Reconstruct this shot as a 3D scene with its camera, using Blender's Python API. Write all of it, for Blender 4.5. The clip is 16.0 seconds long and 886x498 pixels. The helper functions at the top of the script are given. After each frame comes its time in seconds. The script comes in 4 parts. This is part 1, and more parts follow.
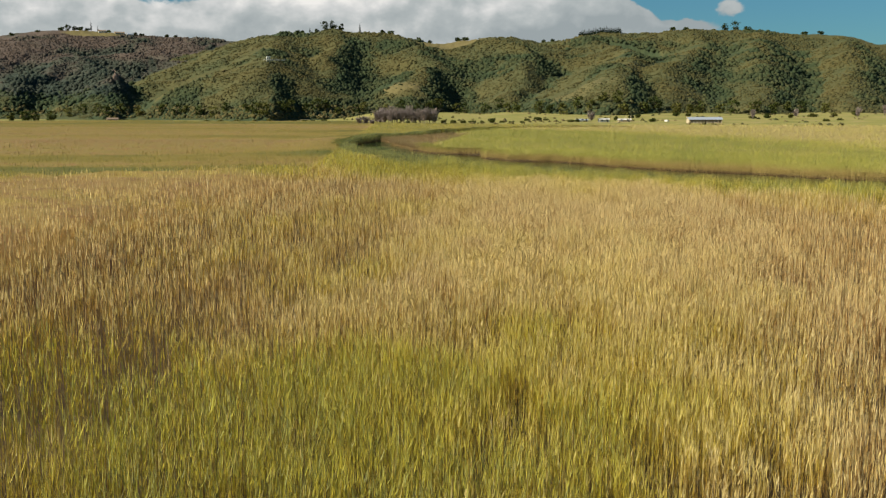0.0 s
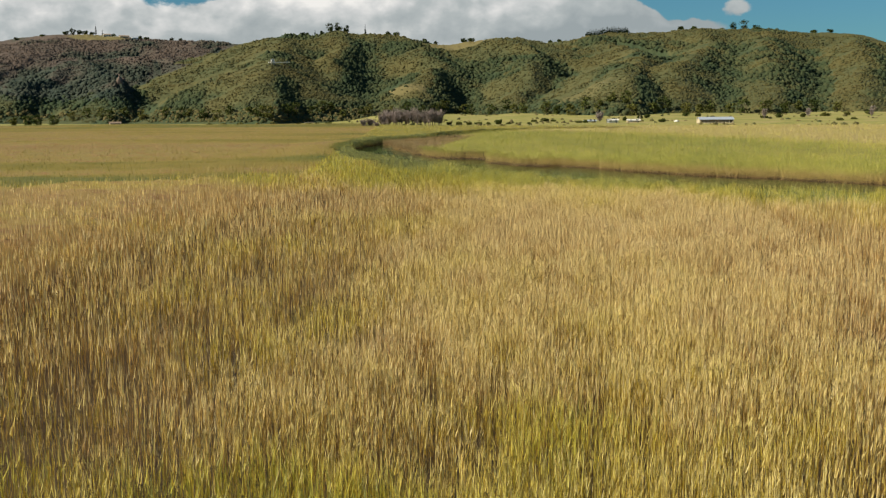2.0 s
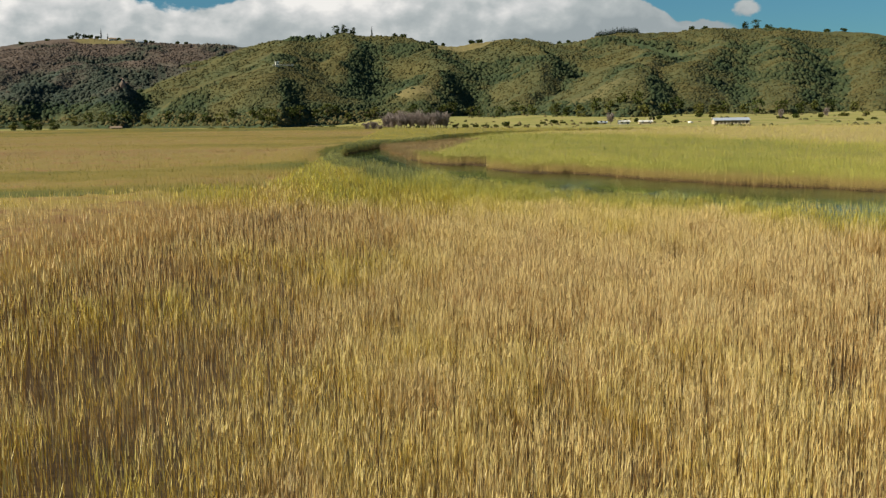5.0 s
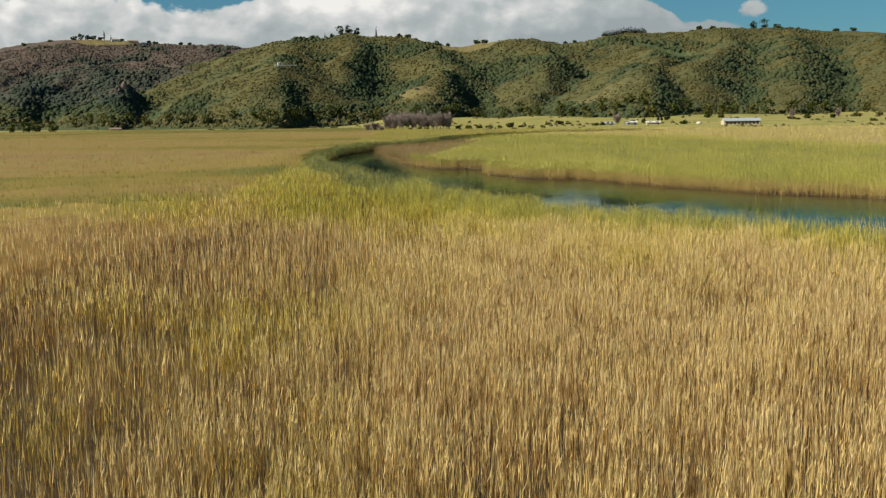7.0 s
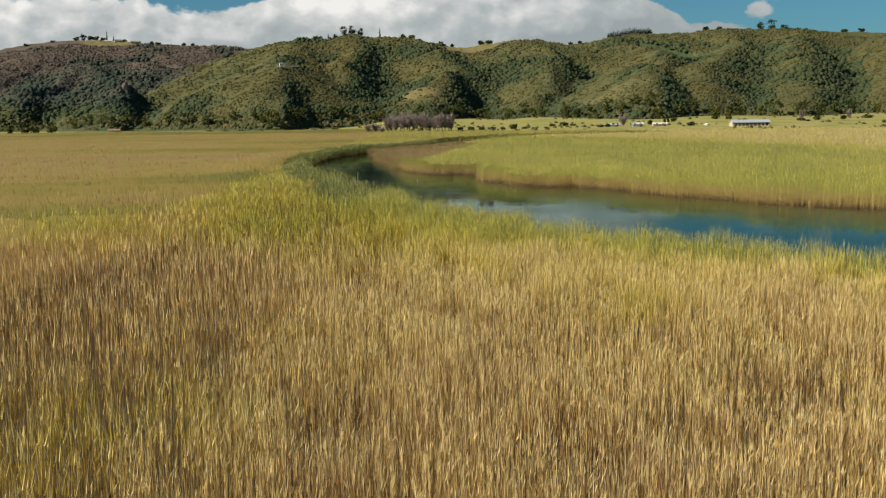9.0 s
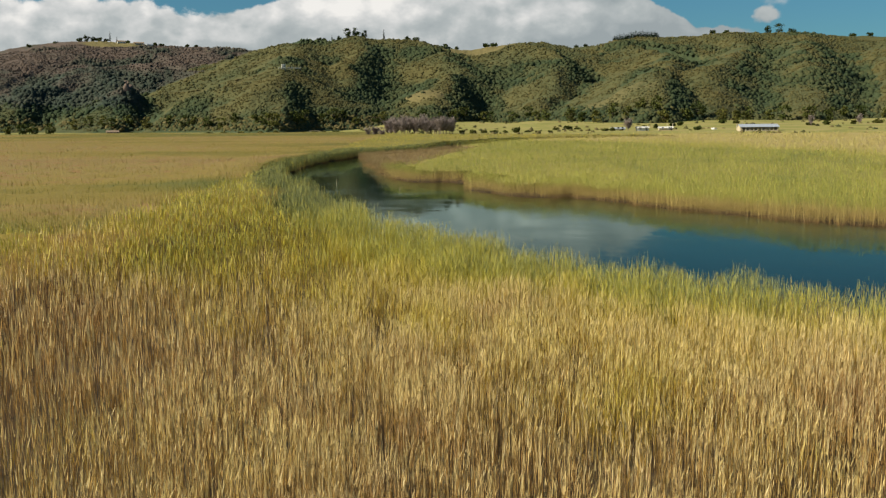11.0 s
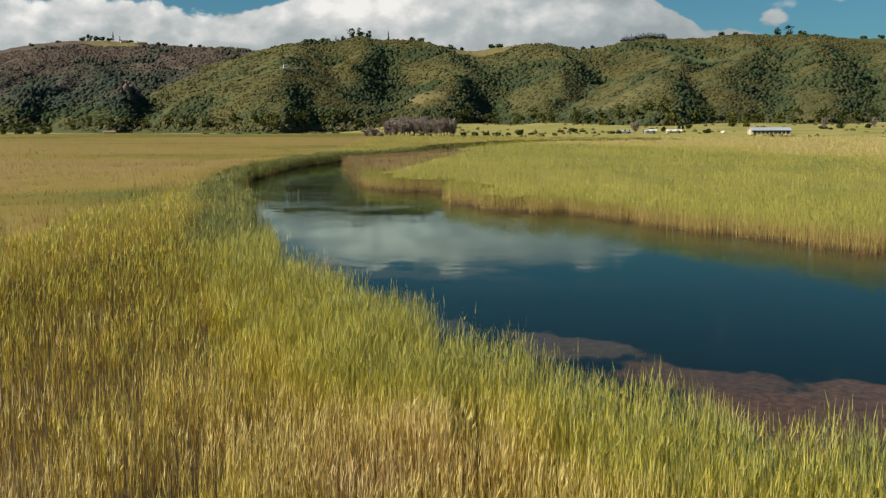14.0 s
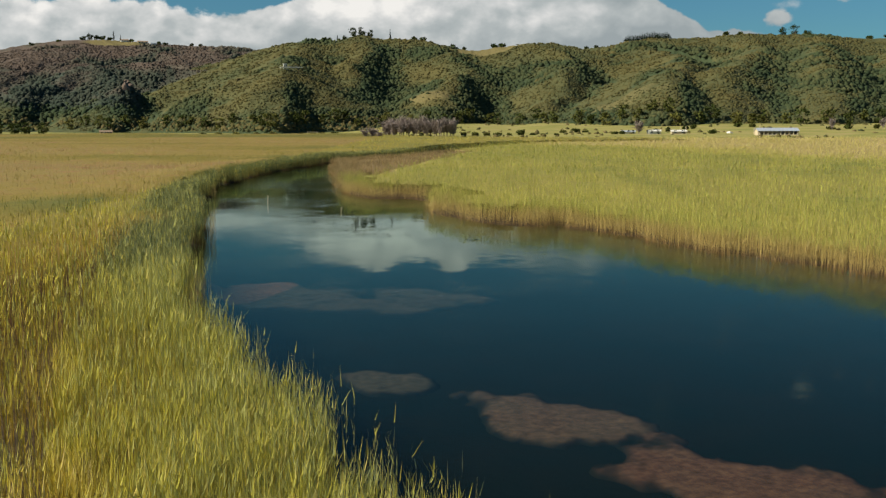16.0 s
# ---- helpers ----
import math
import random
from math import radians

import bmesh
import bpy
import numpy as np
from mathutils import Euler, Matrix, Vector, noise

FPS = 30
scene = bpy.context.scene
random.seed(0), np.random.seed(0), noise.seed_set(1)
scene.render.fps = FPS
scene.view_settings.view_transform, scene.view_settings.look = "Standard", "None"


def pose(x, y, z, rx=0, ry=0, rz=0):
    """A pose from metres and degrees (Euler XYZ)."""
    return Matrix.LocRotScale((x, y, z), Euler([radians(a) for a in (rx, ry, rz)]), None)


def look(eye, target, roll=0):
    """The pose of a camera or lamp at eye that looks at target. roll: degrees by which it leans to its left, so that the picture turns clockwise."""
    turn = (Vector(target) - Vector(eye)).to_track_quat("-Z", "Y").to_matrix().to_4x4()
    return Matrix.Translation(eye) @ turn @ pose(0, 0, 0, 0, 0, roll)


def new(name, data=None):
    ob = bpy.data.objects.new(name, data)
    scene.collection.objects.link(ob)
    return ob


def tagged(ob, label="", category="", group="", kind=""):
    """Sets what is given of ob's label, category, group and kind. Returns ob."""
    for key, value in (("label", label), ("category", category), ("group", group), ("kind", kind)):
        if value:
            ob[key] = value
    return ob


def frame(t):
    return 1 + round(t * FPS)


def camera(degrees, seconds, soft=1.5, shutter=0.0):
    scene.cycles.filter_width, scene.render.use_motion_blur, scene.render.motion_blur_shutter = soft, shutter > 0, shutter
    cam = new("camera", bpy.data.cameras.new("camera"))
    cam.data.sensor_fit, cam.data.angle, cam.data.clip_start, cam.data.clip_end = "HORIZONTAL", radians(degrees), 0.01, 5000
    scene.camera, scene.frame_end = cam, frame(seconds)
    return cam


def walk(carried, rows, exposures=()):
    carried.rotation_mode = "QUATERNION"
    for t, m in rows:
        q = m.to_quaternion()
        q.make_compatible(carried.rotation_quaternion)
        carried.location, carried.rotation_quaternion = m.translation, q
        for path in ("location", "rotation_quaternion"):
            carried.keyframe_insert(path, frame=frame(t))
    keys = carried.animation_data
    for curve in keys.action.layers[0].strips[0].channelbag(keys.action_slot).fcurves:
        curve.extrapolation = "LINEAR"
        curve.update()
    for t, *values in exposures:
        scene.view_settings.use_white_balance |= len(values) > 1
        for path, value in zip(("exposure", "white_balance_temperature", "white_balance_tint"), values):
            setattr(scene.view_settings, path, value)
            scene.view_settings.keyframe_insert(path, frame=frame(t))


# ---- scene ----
cam = camera(46.0, 16.0, soft=1.35)

# seconds, place (m), pitch, yaw, roll (degrees)
ROWS = [
    (0, 1.452, -0.123, 8.658, -7.521, -2.453, -0.043),
    (0.5, 1.707, 2.588, 8.673, -7.504, -2.327, -0.161),
    (1, 2.000, 5.307, 8.687, -7.486, -2.225, -0.253),
    (1.5, 2.373, 8.085, 8.694, -7.466, -2.113, -0.345),
    (2, 2.753, 10.962, 8.693, -7.433, -2.021, -0.454),
    (2.5, 3.188, 13.918, 8.700, -7.406, -1.908, -0.519),
    (3, 3.620, 16.958, 8.662, -7.387, -1.813, -0.596),
    (3.5, 4.011, 20.103, 8.589, -7.350, -1.714, -0.664),
    (4, 4.474, 23.320, 8.461, -7.317, -1.633, -0.742),
    (4.5, 4.972, 26.670, 8.424, -7.302, -1.538, -0.782),
    (5, 5.553, 30.105, 8.392, -7.281, -1.469, -0.791),
    (7.5, 8.637, 47.383, 8.205, -7.208, -1.028, -0.853),
    (8, 9.163, 50.437, 8.176, -7.191, -0.963, -0.830),
    (8.5, 9.748, 53.450, 8.155, -7.158, -0.890, -0.862),
    (9, 10.344, 56.395, 8.173, -7.142, -0.814, -0.827),
    (9.5, 10.958, 59.265, 8.192, -7.104, -0.747, -0.759),
    (12, 14.248, 74.378, 8.044, -6.922, -0.398, -0.471),
    (12.5, 14.804, 77.321, 8.043, -6.911, -0.337, -0.450),
    (13, 15.360, 80.192, 8.028, -6.902, -0.290, -0.382),
    (13.5, 15.906, 83.047, 8.028, -6.886, -0.230, -0.318),
    (14, 16.436, 85.830, 8.038, -6.880, -0.177, -0.273),
    (14.5, 16.933, 88.497, 8.044, -6.876, -0.120, -0.269),
    (15, 17.411, 91.127, 8.065, -6.873, -0.079, -0.276),
    (15.5, 17.869, 93.902, 8.044, -6.881, -0.047, -0.219),
    (16, 18.336, 96.888, 7.998, -6.876, -0.000, -0.204),
]
def aim(x, y, z, pitch, yaw, roll):
    eye = Vector((x, y, z))
    p, w = radians(pitch), radians(yaw)
    ahead = Vector((-math.sin(w) * math.cos(p), math.cos(w) * math.cos(p), math.sin(p)))
    return look(eye, eye + ahead * 10, roll)


walk(cam, [(r[0], aim(*r[1:])) for r in ROWS])
scene.view_settings.exposure = 0.70

# ---------------------------------------------------------------- light
SUN_AZ, SUN_EL = radians(-106.0), radians(36.0)      # clockwise from +y: the sun stands to the west, slightly behind
sun = new("sun", bpy.data.lights.new("sun", "SUN"))
sun.data.energy, sun.data.angle, sun.data.color = 5.0, radians(0.6), (1.0, 0.90, 0.70)
SUN_DIR = Vector((math.sin(SUN_AZ) * math.cos(SUN_EL), math.cos(SUN_AZ) * math.cos(SUN_EL), math.sin(SUN_EL)))
sun.matrix_world = look(SUN_DIR * 900, (0, 0, 0))


class Graph:
    """Short hand for shader nodes."""

    def __init__(self, tree):
        self.tree = tree
        tree.nodes.clear()

    def node(self, kind, **sets):
        n = self.tree.nodes.new(kind)
        for key, value in sets.items():
            setattr(n, key, value)
        return n

    def plug(self, socket, value):
        if isinstance(value, bpy.types.NodeSocket):
            self.tree.links.new(value, socket)
        elif value is not None:
            socket.default_value = value

    def math(self, op, a, b=None, c=None, clamp=False):
        n = self.node("ShaderNodeMath", operation=op, use_clamp=clamp)
        for i, v in enumerate((a, b, c)):
            self.plug(n.inputs[i], v)
        return n.outputs[0]

    def step(self, v, lo, hi, a=0.0, b=1.0):
        n = self.node("ShaderNodeMapRange", interpolation_type="SMOOTHSTEP")
        for i, x in enumerate((v, lo, hi, a, b)):
            self.plug(n.inputs[i], x)
        return n.outputs[0]

    def noise(self, vector, scale, detail=4.0, rough=0.55, distortion=0.0):
        n = self.node("ShaderNodeTexNoise")
        self.plug(n.inputs["Vector"], vector)
        self.plug(n.inputs["Scale"], scale)
        self.plug(n.inputs["Detail"], detail)
        self.plug(n.inputs["Roughness"], rough)
        self.plug(n.inputs["Distortion"], distortion)
        return n.outputs["Fac"]

    def mix(self, fac, a, b, blend="MIX"):
        n = self.node("ShaderNodeMix", data_type="RGBA", blend_type=blend)
        self.plug(n.inputs[0], fac)
        self.plug(n.inputs[6], a if isinstance(a, bpy.types.NodeSocket) else (*a, 1))
        self.plug(n.inputs[7], b if isinstance(b, bpy.types.NodeSocket) else (*b, 1))
        return n.outputs[2]

    def ramp(self, fac, *stops):
        n = self.node("ShaderNodeValToRGB")
        e = n.color_ramp.elements
        while len(e) < len(stops):
            e.new(0.5)
        for item, (at, colour) in zip(e, stops):
            item.position, item.color = at, (*colour, 1)
        self.plug(n.inputs[0], fac)
        return n.outputs[0]

    def xyz(self, x, y, z):
        n = self.node("ShaderNodeCombineXYZ")
        for i, v in enumerate((x, y, z)):
            self.plug(n.inputs[i], v)
        return n.outputs[0]

    def attr(self, name):
        return self.node("ShaderNodeAttribute", attribute_name=name).outputs["Fac"]

    def place(self):
        return self.node("ShaderNodeNewGeometry").outputs["Position"]

    def island(self):
        return self.node("ShaderNodeNewGeometry").outputs["Random Per Island"]

    def bump(self, height, strength, distance):
        n = self.node("ShaderNodeBump")
        self.plug(n.inputs["Height"], height)
        n.inputs["Strength"].default_value, n.inputs["Distance"].default_value = strength, distance
        return n.outputs[0]


world = bpy.data.worlds.new("sky")
scene.world = world
world.use_nodes = True
g = Graph(world.node_tree)
sky = g.node("ShaderNodeTexSky", sky_type="NISHITA", sun_disc=False, sun_elevation=SUN_EL, sun_rotation=SUN_AZ,
             altitude=20.0, air_density=1.0, dust_density=0.4, ozone_density=2.0)
direction = g.node("ShaderNodeTexCoord").outputs["Generated"]
sep = g.node("ShaderNodeSeparateXYZ")
g.plug(sep.inputs[0], direction)
az = g.math("MULTIPLY", g.math("ARCTAN2", sep.outputs[0], sep.outputs[1]), 87.5)
el = g.math("MULTIPLY", g.math("ARCSINE", sep.outputs[2]), 87.5)
spot = g.xyz(g.math("MULTIPLY", az, 0.20), g.math("MULTIPLY", el, 0.27), 3.7)
puff = g.noise(spot, 1.0, 8.0, 0.52, 0.1)
lit = g.noise(g.xyz(g.math("MULTIPLY_ADD", az, 0.20, 0.16), g.math("MULTIPLY_ADD", el, 0.27, -0.24), 3.7), 1.0, 6.0, 0.50, 0.1)
wide = g.noise(g.xyz(g.math("MULTIPLY", az, 0.07), g.math("MULTIPLY", el, 0.12), 9.1), 1.0, 3.0, 0.5)
# a bank of cumulus over the hills, thinning to the east, with scattered small clouds beside it
top = g.math("ADD", 9.5, g.math("MULTIPLY", g.step(az, -16.0, -6.0), 2.6))
top = g.math("ADD", top, g.step(az, 12.0, 24.0, 0.0, -4.5))
top = g.math("ADD", top, g.math("MULTIPLY_ADD", puff, 2.6, -1.3))
bank = g.math("MULTIPLY", g.step(el, g.math("ADD", top, 0.5), g.math("ADD", top, -1.2)), g.step(g.math("ADD", az, g.math("MULTIPLY_ADD", puff, 26.0, -13.0)), 28.8, 21.2))
cover = g.math("MULTIPLY_ADD", bank, 0.50, g.math("ADD", puff, -0.13))
for a0, e0, ra, re in ((26.4, 7.9, 1.2, 0.55), (22.6, 6.9, 2.6, 0.9), (31.6, 9.6, 1.3, 0.7)):
    far = g.math("ADD", g.math("POWER", g.math("DIVIDE", g.math("SUBTRACT", az, a0), ra), 2.0), g.math("POWER", g.math("DIVIDE", g.math("SUBTRACT", el, e0), re), 2.0))
    far = g.math("ADD", far, g.math("MULTIPLY_ADD", puff, -9.0, 4.5))
    cover = g.math("ADD", cover, g.math("MULTIPLY", g.step(far, 2.0, -0.4), 0.24))
mask = g.step(cover, 0.50, 0.66)
rim = g.math("MULTIPLY", g.math("SUBTRACT", puff, lit), 2.0)
gray = g.math("ADD", g.math("ADD", rim, g.step(el, 4.5, 9.5, 0.26, 0.74)), g.math("MULTIPLY_ADD", wide, 0.9, -0.45))
gray = g.math("ADD", gray, g.step(az, -2.0, 14.0, 0.0, -0.34))
cloud = g.ramp(gray, (0.05, (0.36, 0.41, 0.43)), (0.45, (0.50, 0.54, 0.55)), (0.75, (0.72, 0.73, 0.73)), (1.0, (0.98, 0.96, 0.93)))
cloud = g.mix(1.0, cloud, (7.4, 7.4, 7.3), "MULTIPLY")
blue = g.mix(1.0, sky.outputs[0], (0.215, 0.43, 0.52), "MULTIPLY")
back = g.node("ShaderNodeBackground")
g.plug(back.inputs[0], g.mix(mask, blue, cloud))
back.inputs[1].default_value = 0.075
g.plug(g.node("ShaderNodeOutputWorld").inputs[0], back.outputs[0])


# ---------------------------------------------------------------- materials
def material(name):
    m = bpy.data.materials.new(name)
    m.use_nodes = True
    return m, Graph(m.node_tree)


def finish(g, colour, rough=0.8, spec=0.3, normal=None, metal=0.0, thin=0.0):
    p = g.node("ShaderNodeBsdfPrincipled")
    g.plug(p.inputs["Base Color"], colour if isinstance(colour, bpy.types.NodeSocket) else (*colour, 1))
    g.plug(p.inputs["Roughness"], rough)
    g.plug(p.inputs["Metallic"], metal)
    g.plug(p.inputs["Specular IOR Level"], spec)
    if normal:
        g.plug(p.inputs["Normal"], normal)
    shader = p.outputs[0]
    if thin:
        t = g.node("ShaderNodeBsdfTranslucent")
        g.plug(t.inputs[0], colour)
        mix = g.node("ShaderNodeMixShader")
        mix.inputs[0].default_value = thin
        g.plug(mix.inputs[1], shader)
        g.plug(mix.inputs[2], t.outputs[0])
        shader = mix.outputs[0]
    g.plug(g.node("ShaderNodeOutputMaterial").inputs[0], shader)


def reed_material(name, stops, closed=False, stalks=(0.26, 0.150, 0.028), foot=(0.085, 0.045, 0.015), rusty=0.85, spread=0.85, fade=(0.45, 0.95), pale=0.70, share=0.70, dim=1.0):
    """Reeds, straw to green by kind; brown stalks below, darkened towards the foot as painted shade of the bed; drier
    tips above, rusty patches, and a tone of its own for each blade.
    """
    m, g = material(name)
    kind, along = g.attr("kind"), g.attr("along")
    one = g.noise(g.place(), 1.7, 2.0) if closed else g.island()
    two = g.math("FRACT", g.math("MULTIPLY", one, 17.31))
    mottle = g.noise(g.place(), 0.9, 3.0)
    stretch = g.node("ShaderNodeMapping")
    g.plug(stretch.inputs[0], g.place())
    stretch.inputs["Scale"].default_value = (1.0, 0.6, 0.25)
    fleck = g.noise(stretch.outputs[0], 7.0, 4.0, 0.7)
    tone = g.math("ADD", kind, g.math("MULTIPLY_ADD", one, 0.20, -0.11))
    tone = g.math("ADD", tone, g.math("MULTIPLY_ADD", mottle, 0.28, -0.15))
    tone = g.math("ADD", tone, g.math("MULTIPLY_ADD", fleck, 0.16, -0.08))
    tip = g.ramp(tone, *stops)
    rust = g.math("MULTIPLY", g.step(g.noise(g.place(), 0.38, 4.0, 0.6), 0.47, 0.66, 0.0, rusty), g.step(kind, 0.50, 0.74, 1.0, 0.0))
    tip = g.mix(rust, tip, g.mix(two, (0.30, 0.150, 0.066), (0.36, 0.215, 0.130)))
    # stalk brown, with the bed's inner shade mixed in towards the foot
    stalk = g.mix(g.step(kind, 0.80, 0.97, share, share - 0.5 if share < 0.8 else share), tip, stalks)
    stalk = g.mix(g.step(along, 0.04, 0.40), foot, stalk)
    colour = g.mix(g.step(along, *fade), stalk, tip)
    colour = g.mix(g.math("MULTIPLY", g.step(along, 0.70, 1.0, 0.0, pale), g.step(kind, 0.60, 0.85, 1.0, 0.2)), colour, (0.66, 0.55, 0.26))
    colour = g.mix(g.math("MULTIPLY", g.step(one, 0.86, 0.95), g.step(kind, 0.55, 0.80, 0.55 * spread, 0.08 * spread)), colour, (0.78, 0.68, 0.46))
    # flecks darken the closed sheet: shade among the stalks, put into its colour
    if closed:
        colour = g.mix(1.0, colour, g.ramp(fleck, (0.3, (0.46 * dim, 0.45 * dim, 0.44 * dim)), (0.7, (0.98 * dim, 0.98 * dim, 0.97 * dim))), "MULTIPLY")
    else:
        colour = g.mix(1.0, colour, g.ramp(two, *[(at, tuple(1 + (c - 1) * spread for c in shade)) for at, shade in ((0.0, (0.50, 0.48, 0.46)), (0.5, (1.0, 0.99, 0.98)), (1.0, (1.28, 1.28, 1.26)))]), "MULTIPLY")
    # negative growth: dead reed and mud brown, kept dark as painted shade in gaps
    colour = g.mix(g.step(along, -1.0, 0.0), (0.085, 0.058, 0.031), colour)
    finish(g, colour, 0.6, 0.08, thin=0.20)
    return m


def ground_material():
    m, g = material("ground")
    at = g.place()
    pasture, depth = g.attr("pasture"), g.attr("depth")
    n1, n2 = g.noise(at, 0.05, 5.0), g.noise(at, 2.2, 5.0, 0.65)
    mud = g.ramp(n2, (0.25, (0.024, 0.017, 0.010)), (0.55, (0.052, 0.036, 0.019)), (0.8, (0.10, 0.072, 0.038)))
    grass = g.ramp(g.math("ADD", n1, g.math("MULTIPLY_ADD", n2, 0.3, -0.15)), (0.3, (0.15, 0.16, 0.045)), (0.5, (0.235, 0.222, 0.065)), (0.72, (0.29, 0.235, 0.11)))
    colour = g.mix(pasture, mud, grass)
    bed = g.ramp(g.noise(at, 0.35, 4.0), (0.35, (0.004, 0.009, 0.009)), (0.7, (0.007, 0.010, 0.009)))
    colour = g.mix(depth, colour, bed)
    finish(g, colour, 0.9, g.step(depth, 0.0, 0.5, 0.15, 0.0), g.bump(n2, 0.5, 0.1))
    return m


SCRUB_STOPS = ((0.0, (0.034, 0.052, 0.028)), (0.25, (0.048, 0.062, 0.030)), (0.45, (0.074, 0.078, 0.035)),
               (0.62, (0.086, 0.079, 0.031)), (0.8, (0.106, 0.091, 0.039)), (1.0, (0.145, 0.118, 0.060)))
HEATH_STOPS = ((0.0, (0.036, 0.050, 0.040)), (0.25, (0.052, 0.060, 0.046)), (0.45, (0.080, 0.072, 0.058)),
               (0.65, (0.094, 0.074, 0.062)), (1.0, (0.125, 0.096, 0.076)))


def hill_material():
    m, g = material("hill")
    at = g.place()
    n1, n2 = g.noise(at, 0.02, 4.0), g.noise(at, 0.45, 5.0, 0.7)
    tone = g.math("ADD", g.attr("tone"), g.math("MULTIPLY_ADD", n1, 0.5, -0.25))
    tone = g.math("ADD", tone, g.math("MULTIPLY_ADD", n2, 0.5, -0.28))
    colour = g.mix(g.attr("heath"), g.ramp(tone, *SCRUB_STOPS), g.ramp(tone, *HEATH_STOPS))
    soil = g.ramp(n2, (0.3, (0.12, 0.105, 0.042)), (0.7, (0.18, 0.15, 0.07)))
    colour = g.mix(g.attr("bare"), colour, soil)
    finish(g, colour, 0.95, 0.1, g.bump(n2, 0.8, 1.2))
    return m


def leaf_material(name, stops, thin=0.12, patch=0.02):
    """Foliage seen from far: colour by clump, by patches of the slope and by fine leaf noise."""
    m, g = material(name)
    at = g.place()
    tone = g.math("ADD", g.attr("tone"), g.math("MULTIPLY_ADD", g.island(), 0.12, -0.06))
    tone = g.math("ADD", tone, g.math("MULTIPLY_ADD", g.noise(at, patch, 4.0), 0.5, -0.25))
    fine = g.noise(at, 0.55, 4.0, 0.75)
    tone = g.math("ADD", tone, g.math("MULTIPLY_ADD", fine, 0.4, -0.20))
    finish(g, g.ramp(tone, *stops), 0.85, 0.05, g.bump(fine, 0.7, 0.5), thin=thin)
    return m


def water_material():
    m, g = material("water")
    at = g.place()
    stretch = g.node("ShaderNodeMapping")
    g.plug(stretch.inputs[0], at)
    stretch.inputs["Scale"].default_value = (1.0, 0.45, 1.0)
    ripple = g.noise(stretch.outputs[0], 1.1, 3.0, 0.5)
    calm = g.noise(at, 0.09, 3.0)
    normal = g.bump(g.math("MULTIPLY", ripple, g.step(calm, 0.35, 0.65, 0.3, 1.0)), 0.22, 0.05)
    gloss = g.node("ShaderNodeBsdfGlossy")
    g.plug(gloss.inputs["Roughness"], g.step(calm, 0.40, 0.62, 0.02, 0.09))
    gloss.inputs[0].default_value = (0.80, 0.99, 0.89, 1)
    g.plug(gloss.inputs["Normal"], normal)
    clear = g.node("ShaderNodeBsdfTransparent")
    clear.inputs[0].default_value = (0.60, 0.60, 0.52, 1)
    fres = g.node("ShaderNodeFresnel")
    fres.inputs[0].default_value = 1.12
    g.plug(fres.inputs["Normal"], normal)
    mix = g.node("ShaderNodeMixShader")
    g.plug(mix.inputs[0], fres.outputs[0])
    g.plug(mix.inputs[1], clear.outputs[0])
    g.plug(mix.inputs[2], gloss.outputs[0])
    g.plug(g.node("ShaderNodeOutputMaterial").inputs[0], mix.outputs[0])
    return m


# the last reed stop is near-black green, shade painted for the bend's bank
REED_STOPS = ((0.0, (0.125, 0.095, 0.036)), (0.22, (0.46, 0.280, 0.110)), (0.42, (0.53, 0.365, 0.134)),
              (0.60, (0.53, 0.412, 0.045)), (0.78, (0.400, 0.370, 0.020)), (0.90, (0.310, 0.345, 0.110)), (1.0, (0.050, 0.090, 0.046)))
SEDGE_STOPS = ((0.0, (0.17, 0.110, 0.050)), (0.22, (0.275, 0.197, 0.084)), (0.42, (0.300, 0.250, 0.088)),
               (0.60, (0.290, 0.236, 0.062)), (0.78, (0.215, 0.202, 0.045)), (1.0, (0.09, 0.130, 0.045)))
BANK_STOPS = ((0.0, (0.15, 0.110, 0.050)), (0.22, (0.40, 0.280, 0.130)), (0.42, (0.47, 0.385, 0.185)),
              (0.60, (0.43, 0.395, 0.095)), (0.82, (0.310, 0.325, 0.066)), (1.0, (0.12, 0.160, 0.062)))
BANK_REEDS = reed_material("bank_reeds", BANK_STOPS, False, (0.40, 0.27, 0.110), (0.21, 0.100, 0.045), 0.0, 0.40, (0.26, 0.70), 0.12, 0.85)
BANK_FACE = reed_material("bank_face", BANK_STOPS, False, (0.43, 0.320, 0.125), (0.20, 0.105, 0.050), 0.0, 0.7, (0.52, 0.92), 0.10, 0.9)
BANK_FLOOR = reed_material("bank_floor", BANK_STOPS, True, (0.40, 0.27, 0.110), (0.21, 0.100, 0.045), 0.0)
FLOOR_STOPS = ((0.0, (0.125, 0.095, 0.036)), (0.22, (0.41, 0.275, 0.110)), (0.42, (0.49, 0.360, 0.130)),
               (0.60, (0.44, 0.360, 0.085)), (0.82, (0.300, 0.295, 0.070)), (1.0, (0.085, 0.125, 0.055)))
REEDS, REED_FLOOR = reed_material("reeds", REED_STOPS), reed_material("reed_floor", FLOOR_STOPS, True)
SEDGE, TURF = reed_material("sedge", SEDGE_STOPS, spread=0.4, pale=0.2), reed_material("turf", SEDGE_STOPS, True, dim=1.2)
GROUND, HILL, WATER = ground_material(), hill_material(), water_material()
SCRUB = leaf_material("scrub", SCRUB_STOPS)
HEATH = leaf_material("heath", HEATH_STOPS)


# ---------------------------------------------------------------- arithmetic of the plan
rng = np.random.default_rng(7)


def smooth(v, lo, hi):
    t = np.clip((np.asarray(v, float) - lo) / (hi - lo), 0, 1)
    return t * t * (3 - 2 * t)


